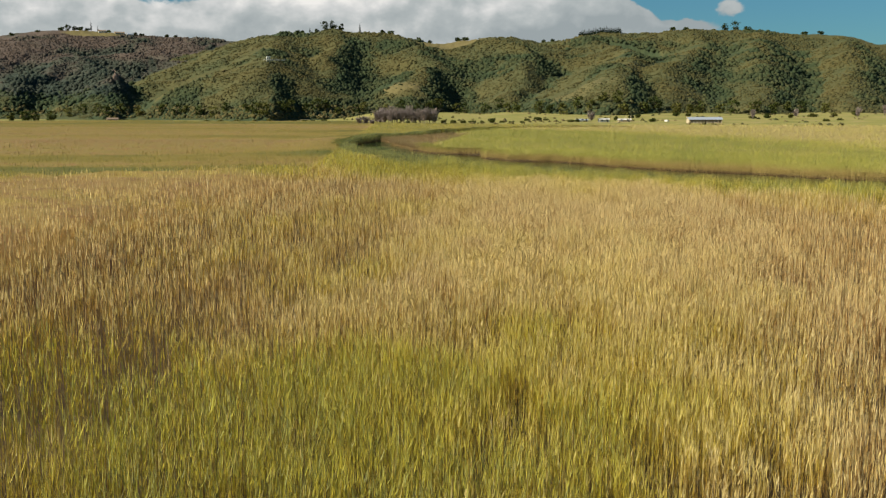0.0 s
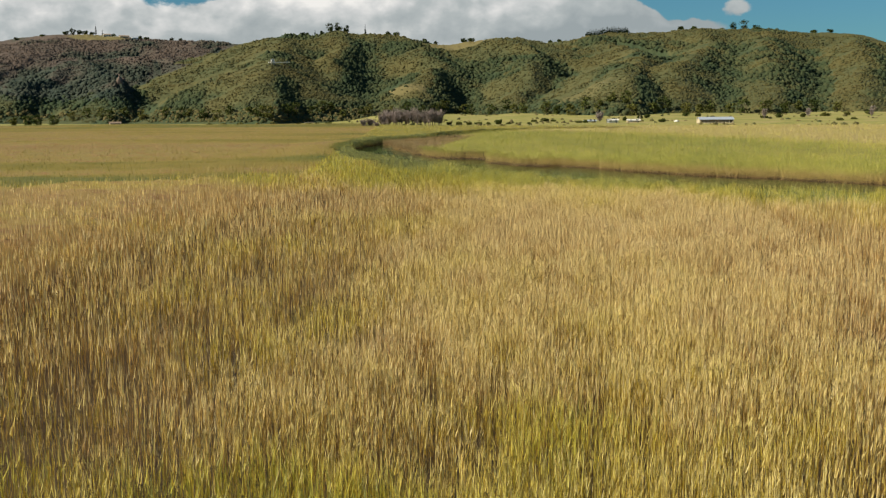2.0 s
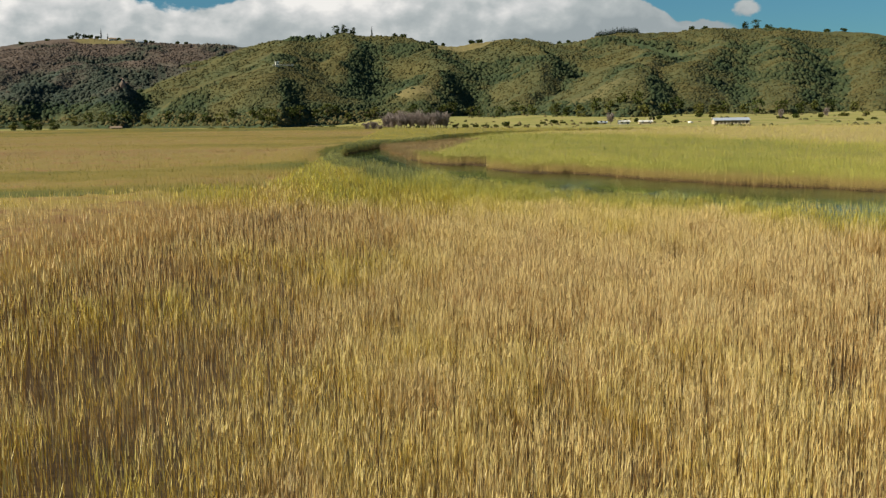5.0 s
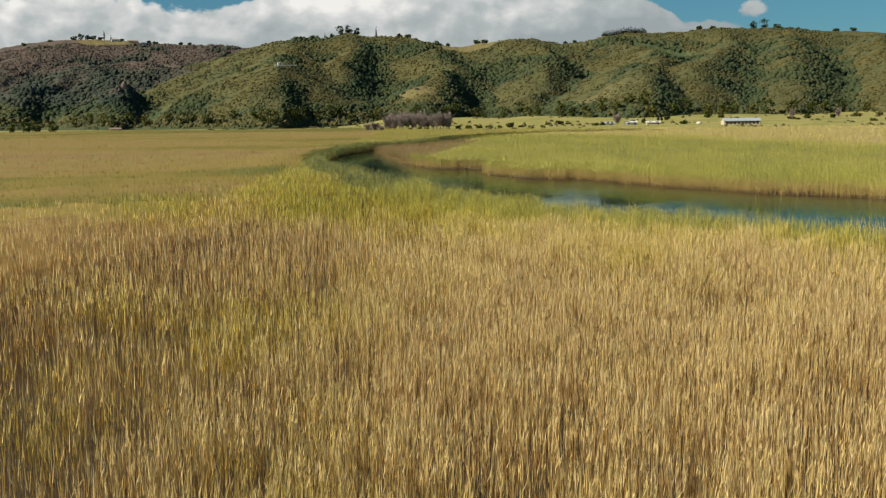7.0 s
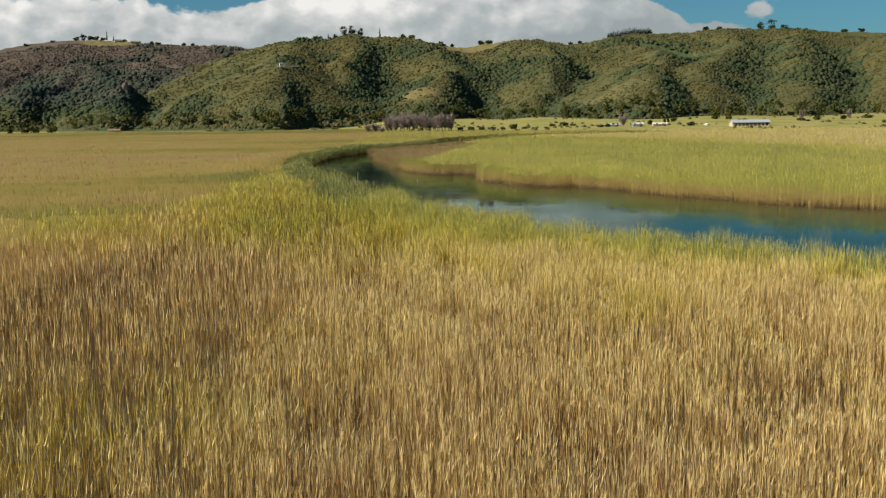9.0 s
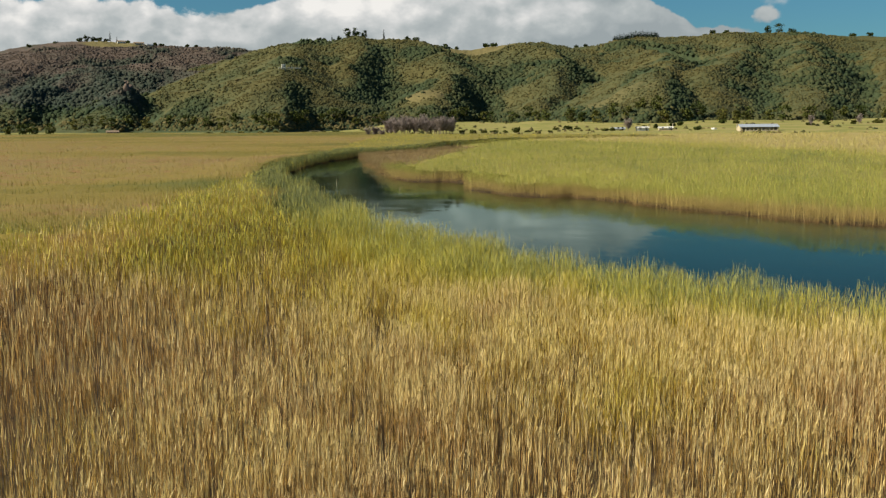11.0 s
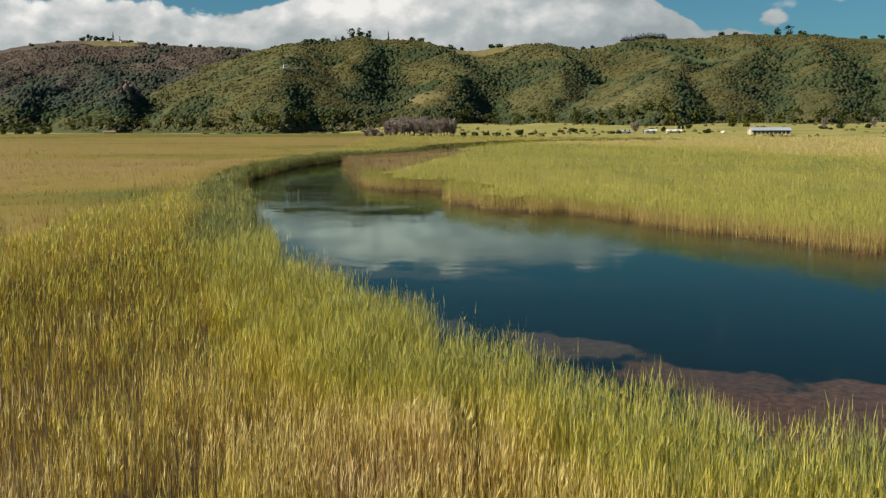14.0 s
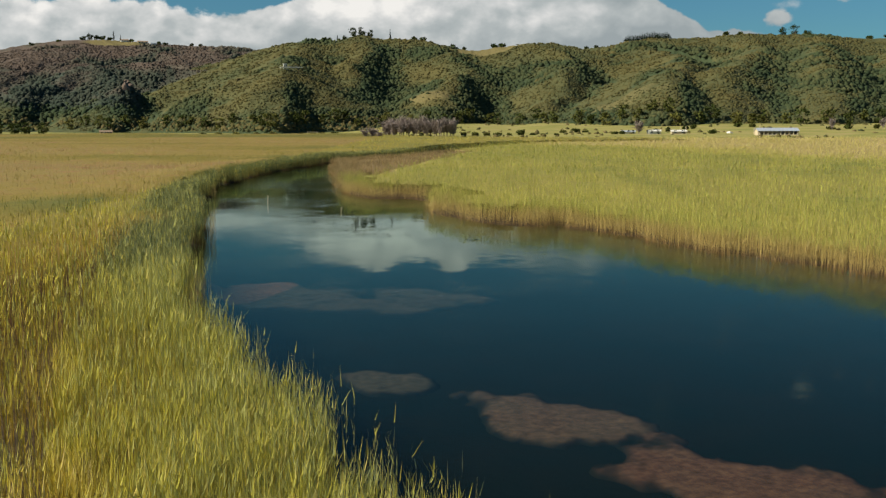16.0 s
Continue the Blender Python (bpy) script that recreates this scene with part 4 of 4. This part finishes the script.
def bare_tree(x, y, height, spread, seed, label, group=""):
    """A leafless tree: pale trunk, forking limbs, a haze of fine twigs."""
    r0 = random.Random(seed)
    ob = thing("bare_tree", x, y, label, "tree", r0.uniform(0, 360), group)
    trunk, limbs_, twigs = [], [], []
    fork = height * r0.uniform(0.08, 0.16)
    rad = height * 0.022
    trunk.append(limb((0, 0, 0), (0.1, 0, fork), rad * 1.2, rad))
    for k in range(7):
        a, out = k * 0.9 + r0.uniform(-.3, .3), spread * r0.uniform(0.25, 0.55)
        tip = Vector((math.cos(a) * out, math.sin(a) * out, fork + (height - fork) * r0.uniform(0.45, 0.8)))
        limbs_.append(limb((0.1, 0, fork * r0.uniform(0.8, 1)), tip, rad * 0.55, rad * 0.2, 5))
        for j in range(34):
            root = Vector((0.1, 0, fork)).lerp(tip, r0.uniform(0.15, 1.0))
            end = root + Vector((r0.gauss(0, 1) * spread * 0.24, r0.gauss(0, 1) * spread * 0.24, abs(r0.gauss(0.5, 0.4)) * (height - fork) * 0.34))
            end.z = min(end.z, height)
            twigs.append(limb(root, end, 0.13, 0.07, 3))
    part("trunk", join(*trunk), PALE_BARK, ob)
    part("branching", join(*limbs_), PALE_BARK, ob)
    part("twig_crown", join(*twigs), TWIG, ob, "purplish grey bare twigs")
    return ob


# the leafless grove at the marsh's edge
r1 = random.Random(5)
for k in range(26):
    bare_tree(-8 + k * 1.42 + r1.uniform(-0.6, 0.6), 436 + (k % 3) * 3 - k * 0.25 + r1.uniform(-1.5, 1.5), r1.uniform(8.6, 11.4), r1.uniform(3.6, 5.0), 100 + k,
              "leafless purplish grove tree with pale trunk", "leafless grove")
for k, (x, y, h, s) in enumerate([(-19, 437, 6.0, 4.2), (-15, 440, 6.4, 4.4), (-11, 434, 4.2, 3.4), (27.5, 437, 5.2, 3.6), (125.5, 446, 7.2, 4.4)]):
    bare_tree(x, y, h, s, 140 + k, "low rounded leafless shrub tree, greyish purple", "leafless shrubs")

# bushes on the pasture and along its fences
MARSH_BUSHES = [(-62, 476, 3.2, 3.4, 0.55), (-55, 480, 3.0, 4.2, 0.4), (-48, 474, 2.6, 3.2, 0.6), (-40, 470, 3.4, 3.6, 0.35), (-76, 470, 3.6, 4.0, 0.62), (-84, 462, 3.0, 3.6, 0.66), (-95, 455, 3.4, 4.2, 0.6), (-104, 452, 3.2, 4.0, 0.66), (-113, 452, 3.6, 4.4, 0.5)]
PASTURE_BUSHES = [(34, 440, 2.4, 3.0, 0.45), (40, 441, 2.6, 3.4, 0.35), (46, 438, 2.2, 2.8, 0.4), (51, 440, 2.6, 2.8, 0.3), (57, 438, 2.0, 2.4, 0.35), (63, 441, 2.8, 5.6, 0.28), (70, 443, 1.6, 1.8, 0.4), (74, 436, 1.2, 1.5, 0.4), (82, 440, 1.4, 1.4, 0.35), (90, 470, 2.4, 2.6, 0.4), (98, 472, 3.0, 4.6, 0.3), (104, 474, 2.2, 2.2, 0.35)]
FARM_BUSHES = [(113, 446, 2.6, 3.0, 0.3), (117, 446, 2.6, 3.4, 0.34), (141, 470, 1.8, 4.0, 0.25), (150, 476, 1.7, 5.0, 0.25), (162, 444, 2.6, 3.8, 0.22), (168, 500, 2.2, 4.2, 0.25), (173, 502, 2.4, 5.0, 0.28), (206, 520, 3.0, 5.0, 0.3), (214, 518, 2.8, 3.8, 0.4), (262, 440, 3.0, 2.6, 0.5), (278, 452, 2.4, 2.0, 0.4), (240, 480, 3.2, 4.4, 0.35), (252, 486, 3.4, 5.2, 0.3), (266, 484, 3.0, 4.6, 0.4), (284, 490, 3.6, 5.0, 0.45), (300, 494, 3.2, 4.4, 0.5), (318, 500, 3.4, 5.0, 0.4)]
for k, (x, y, w, h, tone) in enumerate(MARSH_BUSHES + PASTURE_BUSHES + FARM_BUSHES):
    if x < 0:
        b0 = float(polar(x, y)[0])
        x, y = bearing_spot(b0, float(marsh_end(b0)) + 2)
    bush(x, y, w * 0.95, h * 0.72, 200 + k, "dark rounded bush on the pasture" if tone < 0.45 else "olive green bush at the marsh edge", tone + 0.16, "valley bushes")


def pitched_building(name, x, y, turn, length, depth, wall, ridge, walls, roof_mat, label, windows=3, door=True, sink=0.3, z=None):
    """A gabled building: walls with gables, an overhanging roof in two slopes, framed windows and a door on the side that faces down the valley."""
    ob = thing(name, x, y, label, "building", turn, sink=sink, z=z)
    l, w = length / 2, depth / 2
    v = [(-l, -w, 0), (l, -w, 0), (l, w, 0), (-l, w, 0), (-l, -w, wall), (l, -w, wall), (l, w, wall), (-l, w, wall), (-l, 0, ridge), (l, 0, ridge)]
    part("wall", (v, [(0, 1, 5, 4), (2, 3, 7, 6), (1, 2, 6, 9, 5), (3, 0, 4, 8, 7), (3, 2, 1, 0)]), walls, ob)
    o, t = 0.45, 0.16
    drop = (ridge - wall) / w * o
    for s in (-1, 1):
        e = s * (w + o)
        rv = [(-l - o, e, wall - drop + 0.05), (l + o, e, wall - drop + 0.05), (l + o, 0, ridge + 0.05), (-l - o, 0, ridge + 0.05)]
        rv = rv + [(a, b2, c + t) for a, b2, c in rv]
        part("roof", (rv, [(3, 2, 1, 0), (4, 5, 6, 7), (0, 1, 5, 4), (1, 2, 6, 5), (2, 3, 7, 6), (3, 0, 4, 7)]), roof_mat, ob)
    for k in range(windows):
        cx = -l + length * (k + 0.5) / windows
        win = part("window", join(box(cx - 0.7, -w - 0.08, 0.9, cx + 0.7, -w - 0.003, 1.0), box(cx - 0.7, -w - 0.08, 1.0 + 1.1, cx + 0.7, -w - 0.003, 2.2),
                                  box(cx - 0.7, -w - 0.08, 1.0, cx - 0.6, -w - 0.003, 2.1), box(cx + 0.6, -w - 0.08, 1.0, cx + 0.7, -w - 0.003, 2.1)), WHITE, ob)
        part("pane", box(cx - 0.6, -w - 0.04, 1.0, cx + 0.6, -w - 0.006, 2.1), PANE, win)
    if door:
        part("door", box(l - 1.6, -w - 0.06, 0.05, l - 0.7, -w - 0.004, 2.1), DARK, ob)
    return ob


# the long open-sided farm shed
shed = thing("farm_shed", 184.5, 424.0, "long white-roofed farm shed with open bays", "shed", -5.0, sink=0.2)
part("gable_wall", join(box(-9.4, -4.0, 0, -9.15, 4.0, 2.3), ([(-9.4, -4.0, 2.3), (-9.4, 4.0, 2.3), (-9.4, 0, 3.5), (-9.15, -4.0, 2.3), (-9.15, 4.0, 2.3), (-9.15, 0, 3.5)],
     [(0, 2, 1), (3, 4, 5), (0, 3, 5, 2), (1, 2, 5, 4)])), CREAM, shed, "cream rendered gable")
part("gable_wall", box(9.15, -4.0, 0, 9.4, 4.0, 2.3), CREAM, shed)
part("rear_wall", box(-9.15, 3.75, 0, 9.15, 4.0, 2.3), CREAM, shed)
for s in (-1, 1):
    rv = [(-9.8, s * 4.6, 2.2), (9.8, s * 4.6, 2.2), (9.8, 0, 3.62), (-9.8, 0, 3.62)]
    rv = rv + [(a, b2, c + 0.1) for a, b2, c in rv]
    part("roof", (rv, [(3, 2, 1, 0), (4, 5, 6, 7), (0, 1, 5, 4), (1, 2, 6, 5), (2, 3, 7, 6), (3, 0, 4, 7)]), ROOF_METAL, shed, "pale blue-white metal roof slope")
for k in range(10):
    part("post", box(-8.9 + k * 1.95, -4.15, 0, -8.35 + k * 1.95, -3.85, 2.3, 0.05), CREAM, shed)
part("low_wall", box(-8.9, -4.05, 0, 8.95, -3.9, 0.55), CREAM, shed)

pitched_building("white_cabin", 133.5, 447, 4, 6.2, 3.4, 1.7, 2.3, WHITE, WHITE, "small low white cabin on the pasture", 2)
pitched_building("white_cabin", 146.0, 447, -3, 7.4, 3.4, 1.6, 2.2, CREAM, WHITE, "small low cream cabin with white roof", 2)
pitched_building("white_cabin", 121.5, 452, 2, 7.0, 3.0, 1.2, 1.7, WHITE, ROOF_METAL, "low white field shelter with grey roof", 1)
pitched_building("farmhouse", *bearing_spot(-26.6, 588), 24, 9.0, 5.0, 2.0, 3.2, ROOF_BROWN, ROOF_BROWN, "low brown farm cottage among bushes", 4)

# a white tarpaulin-covered mound, and posts
v, f = lump(77, 4, 9)
mound = thing("covered_heap", 171.5, 447, "low white tarpaulin-covered heap on the grass", "heap", sink=0.1)
part("tarpaulin", (v * np.array([1.9, 1.4, 1.0]), f), WHITE, mound)
for k, (x, y, h) in enumerate([(177.6, 432, 3.6), (179.8, 431, 4.4), (182.0, 433, 3.4), (152, 462, 3.2), (155, 462, 3.2)]):
    p = thing("fence_post", x, y, "tall weathered timber post on the pasture", "post", group="pasture posts")
    part("pole", limb((0, 0, 0), (0.02, 0.03, h), 0.28, 0.22, 8), POST, p)
    part("cap", limb((0.02, 0.03, h), (0.02, 0.03, h + 0.12), 0.30, 0.12, 8), POST, p)
goal = thing("timber_frame", -66.4, 541, "pale timber frame standing at the meadow edge", "frame", 8)
for s in (-3.2, 3.2):
    part("upright", box(s - 0.18, -0.18, 0, s + 0.18, 0.18, 2.0, 0.03), POST, goal)
part("crossbeam", box(-3.5, -0.22, 2.0, 3.5, 0.22, 2.35, 0.03), POST, goal)
for k, (x, y) in enumerate([(267, 480), (300, 470), (235, 470), (330, 490)]):
    bare_tree(x, y, 6.5 + k % 2, 2.6, 170 + k, "slim dead tree with pale trunk", "dead trees")

# low scrub scattered over the pasture and thick along its upper edge
n = 1500
hb = rng.uniform(-6.5, 36, n)
low = marsh_end(hb)
hr = low + rng.random(n) ** 1.3 * (590 - low)
x, y = HUB[0] + hr * np.sin(np.radians(hb)), HUB[1] + hr * np.cos(np.radians(hb))
rows = smooth(np.abs(((hr - low) / 62 + 0.6 * value_noise(hb / 4.0, hr * 0, 71)) % 1 - 0.5), 0.10, 0.02)
keep = (hill_height(x, y) < ground_height(x, y)) & (rng.random(n) < 0.15 + 0.9 * rows + 0.6 * smooth(hr, 520, 580)) & (fbm(x, y, 30, 72, 3) > 0.42)
x, y = x[keep], y[keep]
n = len(x)
w = rng.uniform(0.6, 1.9, n)
tagged(scatter("pasture_scrub", LUMPS, x, y, ground_height(x, y) - 0.2 * w, w, w * rng.uniform(0.6, 1.2, n), rng.uniform(0.4, 0.95, n), SCRUB), "low dark scrub in ragged rows on pasture", "scrub", kind="stuff")

# the terrace house on the spur
x, y = plan_of(-135, 1131)
house = thing("hill_house", x, y, "white flat-roofed house on stilts above the trees", "house", 12, sink=0.0)
part("wall", box(-2.0, 0, -1.0, 1.6, 5.0, 5.4, 0.1), WHITE, house)
part("roof", box(-2.3, -0.3, 5.4, 1.9, 5.3, 5.65), WHITE, house)
part("deck", box(-5.0, -3.0, 1.6, 17.0, 2.0, 2.1), WHITE, house, "long white terrace deck")
for k in range(6):
    part("post", box(-4.6 + k * 4.2, -2.8, -4, -4.3 + k * 4.2, -2.5, 1.6), BARK, house)
part("railing", join(*[box(-5 + k * 1.1, -3.0, 2.1, -4.9 + k * 1.1, -2.9, 2.9) for k in range(20)], box(-5, -3.02, 2.9, 17, -2.88, 3.0)), WHITE, house)
for k in range(2):
    part("window", box(-1.6 + k * 1.7, -0.08, 2.5, -0.4 + k * 1.7, 0.02, 4.6), PANE, house)

# farm on the western ridge
for b0, l, walls, roof, label in [(-24.9, 12, WHITE, ROOF_BROWN, "white ridge-top farmhouse with dark roof"), (-23.6, 16, CREAM, ROOF_BROWN, "cream ridge-top house with brown roof"), (-22.8, 10, WHITE, ROOF_METAL, "small white ridge-top cottage")]:
    x, y = bearing_spot(b0, crest_reach(b0) - 8)
    pitched_building("farmhouse", x, y, 24, l, 7, 2.6, 4.4, walls, roof, label, 3)
# trees that stand up from the skyline
WEST_TREES = [(-27.9, 13, 6.5, 0.12), (-27.4, 15, 7.0, 0.1), (-26.9, 14, 6.5, 0.14), (-26.5, 11, 5.5, 0.16), (-26.0, 8, 5, 0.2), (-24.4, 8, 5, 0.25), (-22.4, 9, 6, 0.2), (-21.9, 8, 6, 0.22), (-19.9, 9, 4.5, 0.22), (-19.2, 8, 4.0, 0.24), (-31.4, 7, 5, 0.3), (-29.6, 6, 5, 0.3)]
MAIN_TREES = [(-8.9, 11, 5.5, 0.2), (-9.3, 9, 5, 0.22), (-6.9, 19, 7.5, 0.14), (-6.2, 18, 7.5, 0.12), (-5.5, 15, 6.0, 0.16), (-7.6, 10, 4, 0.2), (-1.2, 9, 6, 0.18), (-1.9, 8, 5, 0.2), (1.3, 8, 4, 0.2), (4.6, 11, 7, 0.18), (5.2, 10, 7, 0.2), (2.2, 8, 3.5, 0.2), (25.2, 17, 8, 0.14), (25.9, 20, 9.5, 0.12), (26.7, 13, 8, 0.16), (21.6, 10, 6, 0.2), (22.5, 9, 6, 0.2), (11.8, 8, 4, 0.15), (12.5, 8, 4, 0.15), (30.2, 9, 6, 0.22), (31.2, 10, 6, 0.2)]
for k, (b0, h, s, tone) in enumerate(WEST_TREES + MAIN_TREES):
    x, y = bearing_spot(b0, crest_reach(b0) + 2)
    umbrella = h >= 15
    leafy_tree("ridge_tree", x, y, h * (0.66 if umbrella else 0.5), s * (0.85 if umbrella else 0.9), "tall umbrella-crowned tree on the ridge" if umbrella else "dark rounded tree on the ridge", 300 + k, tone + 0.25, 0.10 if umbrella else 0.02, 0.9 if umbrella else 0.8, 0.70, 420, "ridge trees")
for k, (b0, h, s) in enumerate([(-25.7, 19, 1.9), (-25.2, 11, 1.3), (-3.85, 15, 1.5), (-8.2, 9, 1.2), *[(14.7 + 0.17 * k, 9.0 + 2.5 * (k * 7 % 5) / 4 - 0.05 * abs(k - 9), 4.2) for k in range(19)]]):
    x, y = bearing_spot(b0, crest_reach(b0) + 2)
    cone_tree("conifer", x, y, h, s, "slender dark cypress on the ridge" if s < 2 else "dark green pine in a ridge-top row", 400 + k, 0.08, 220, "ridge conifers")

# larger round trees along the foot of the hills
FOOT = [(b0 + r1.uniform(-0.5, 0.5), r1.uniform(-6, 14)) for b0 in np.arange(-34, 33, 1.15)]
for k, (b0, dr) in enumerate(FOOT):
    r = next((rr for rr in range(500, 760, 4) if hill_height(*[np.array([c]) for c in bearing_spot(b0, rr)])[0] > 3.0), 640) + dr
    x, y = bearing_spot(b0, r)
    h = r1.uniform(7, 12)
    leafy_tree("valley_tree", x, y, h, h * 0.55, "round green tree at the foot of the hill", 500 + k, r1.uniform(0.45, 0.80), 0.2, 0.8, 0.75, 260, "foothill trees")

# bare rock scar on the western slope
for k, (b0, r, s) in enumerate([(-25.0, 44, 11), (-24.6, 49, 9), (-24.9, 53, 10)]):
    x, y = bearing_spot(b0, seen_spot(b0, r))
    v, f = lump(80 + k, 4, 8)
    rock = thing("rock_outcrop", x, y, "bare reddish rock scar among hillside scrub", "rock", sink=2.0)
    part("stone", (v * np.array([s * 0.38, s * 0.5, s * 0.9]), f), ROCK, rock)

# ---------------------------------------------------------------- in the river
def weed_material():
    """Weed on the river bed: reddish to grey-brown sprigs, thinning into the dark bed."""
    m, g = material("water_weed")
    at = g.place()
    bed = g.ramp(g.noise(at, 0.35, 4.0), (0.35, (0.004, 0.009, 0.009)), (0.7, (0.007, 0.010, 0.009)))
    fine = g.noise(at, 3.2, 6.0, 0.72)
    red = g.ramp(fine, (0.25, (0.045, 0.026, 0.020)), (0.5, (0.125, 0.068, 0.052)), (0.75, (0.24, 0.135, 0.085)))
    grey = g.ramp(fine, (0.25, (0.046, 0.046, 0.040)), (0.5, (0.080, 0.076, 0.064)), (0.75, (0.13, 0.12, 0.095)))
    weed = g.mix(g.math("ADD", g.attr("grey"), g.math("MULTIPLY_ADD", g.noise(at, 0.5, 3.0), 0.8, -0.4), clamp=True), red, grey)
    ragged = g.math("ADD", g.attr("tone"), g.math("MULTIPLY_ADD", g.noise(at, 1.1, 6.0, 0.7), 1.1, -0.55))
    share = g.math("MULTIPLY", g.step(ragged, 0.12, 0.62), g.attr("tone"), clamp=True)
    finish(g, g.mix(share, bed, weed), 0.9, 0.0)
    return m


WEED = weed_material()


def weed_bed(name, label, blobs, z, count, seed, tone, size, thick):
    """A shallow carpet of weed: many small sprigs under the surface, thinning towards its edge."""
    r0 = np.random.default_rng(seed)
    B = np.array(blobs, float)
    area = B[:, 2] * B[:, 3]
    pick = r0.choice(len(B), count, p=area / area.sum())
    a, q = r0.uniform(0, 2 * math.pi, count), np.sqrt(r0.random(count))
    px, py = np.cos(a) * q * B[pick, 2], np.sin(a) * q * B[pick, 3]
    t = np.radians(B[pick, 4])
    x, y = B[pick, 0] + px * np.cos(t) - py * np.sin(t), B[pick, 1] + px * np.sin(t) + py * np.cos(t)
    ok = (to_bank(x, y) < -0.1) & (fbm(x, y, 0.9, seed, 3) > 0.30 + 0.25 * q ** 2)
    x, y = x[ok], y[ok]
    n = len(x)
    return tagged(scatter(name, LUMPS[:4], x, y, np.full(n, z) - thick * 0.4, r0.uniform(size * 0.4, size, n), r0.uniform(thick * 0.5, thick, n), np.full(n, tone) + r0.normal(0, .12, n), WEED), label, "water weed", kind="stuff")


# (x, y, half length, half width, turn, strength, greyness) of the shallows that the weed covers
CARPET = [(22.8, 92.3, 2.6, 1.7, -12, 0.75, 0.55), (27.5, 88.9, 3.6, 2.0, -15, 0.72, 0.15), (33.0, 86.2, 4.0, 2.4, -25, 0.85, 0.0), (39.7, 82.8, 5.6, 2.6, -26, 0.85, 0.0),
          (29.5, 85.6, 4.2, 2.6, -20, 0.85, 0.0), (34.5, 82.2, 4.8, 3.0, -28, 0.85, 0.0), (41.0, 78.6, 5.0, 3.0, -28, 0.8, 0.0),
          (9.0, 108.3, 2.2, 2.2, 0, 0.70, 0.1), (12.7, 107.2, 3.6, 2.4, 0, 0.50, 0.9), (18.3, 107.4, 3.2, 2.4, 0, 0.50, 0.9), (17.3, 95.2, 1.5, 1.2, 0, 0.6, 1.0)]
gx, gy, quads = sheet(np.arange(4, 46, 0.17), np.arange(76, 112, 0.17))
inner, strength, greyness = np.full(len(gx), -9.0), np.zeros(len(gx)), np.zeros(len(gx))
for cx, cy, a, b2, t, much, grey in CARPET:
    c, s_ = math.cos(radians(t)), math.sin(radians(t))
    px, py = (gx - cx) * c + (gy - cy) * s_, -(gx - cx) * s_ + (gy - cy) * c
    here = 1 - np.hypot(px / a, py / b2)
    strength, greyness = np.where(here > inner, much, strength), np.where(here > inner, grey, greyness)
    inner = np.maximum(inner, here)
inner = inner + (fbm(gx, gy, 2.2, 61, 5) - 0.5) * 1.7
lift = smooth(inner, -0.35, 0.25)
keep = (inner > -0.32) & (to_bank(gx, gy) < 0.5)
q = quads[keep[quads].all(1)]
used, q = np.unique(q, return_inverse=True)
bed = ground_height(gx, gy) + 0.05
gz = bed - 0.22 + 0.26 * smooth(inner, -0.32, -0.02) + fbm(gx, gy, 0.4, 62, 3) * 0.08 * lift
weed_tone = strength * smooth(inner, -0.32, 0.20)
carpet = mesh_of("submerged_weed", np.stack([gx, gy, np.minimum(gz, -0.02)], 1)[used], q.reshape(-1, 4), WEED, (("tone", weed_tone[used]), ("grey", greyness[used])), soft=True, plan=True)
tagged(carpet, "reddish brown weed bed below the water surface", "water weed", kind="stuff")
weed_bed("floating_weed", "thin brownish weed drifting on the river surface", [(2, 152, 4.5, 1.1, -60), (8, 141, 4.5, 1.4, -30), (9, 127, 5.0, 1.0, -20), (15, 121, 5.0, 1.0, -20), (5.5, 130, 3.0, 1.0, -40), (-3, 163, 3.0, 0.9, -70), (24.5, 117, 4.0, 0.8, -35), (12, 134, 4.0, 0.9, -25)], 0.0, 420, 32, 0.10, 0.24, 0.005)
for k, (x, y, h) in enumerate([(1.9, 139.6, 0.9), (10.4, 133.4, 0.4)]):
    stake = thing("stake", x, y, "thin weathered stake standing in the water", "stake", group="river stakes", z=-0.5, sink=0)
    part("pole", limb((0, 0, 0), (0.06, 0.02, h + 0.5), 0.03, 0.02, 7), POST, stake)
    part("stub", limb((0.04, 0.01, h * 0.6 + 0.5), (0.16, 0.05, h * 0.6 + 0.72), 0.02, 0.01, 5), POST, stake)
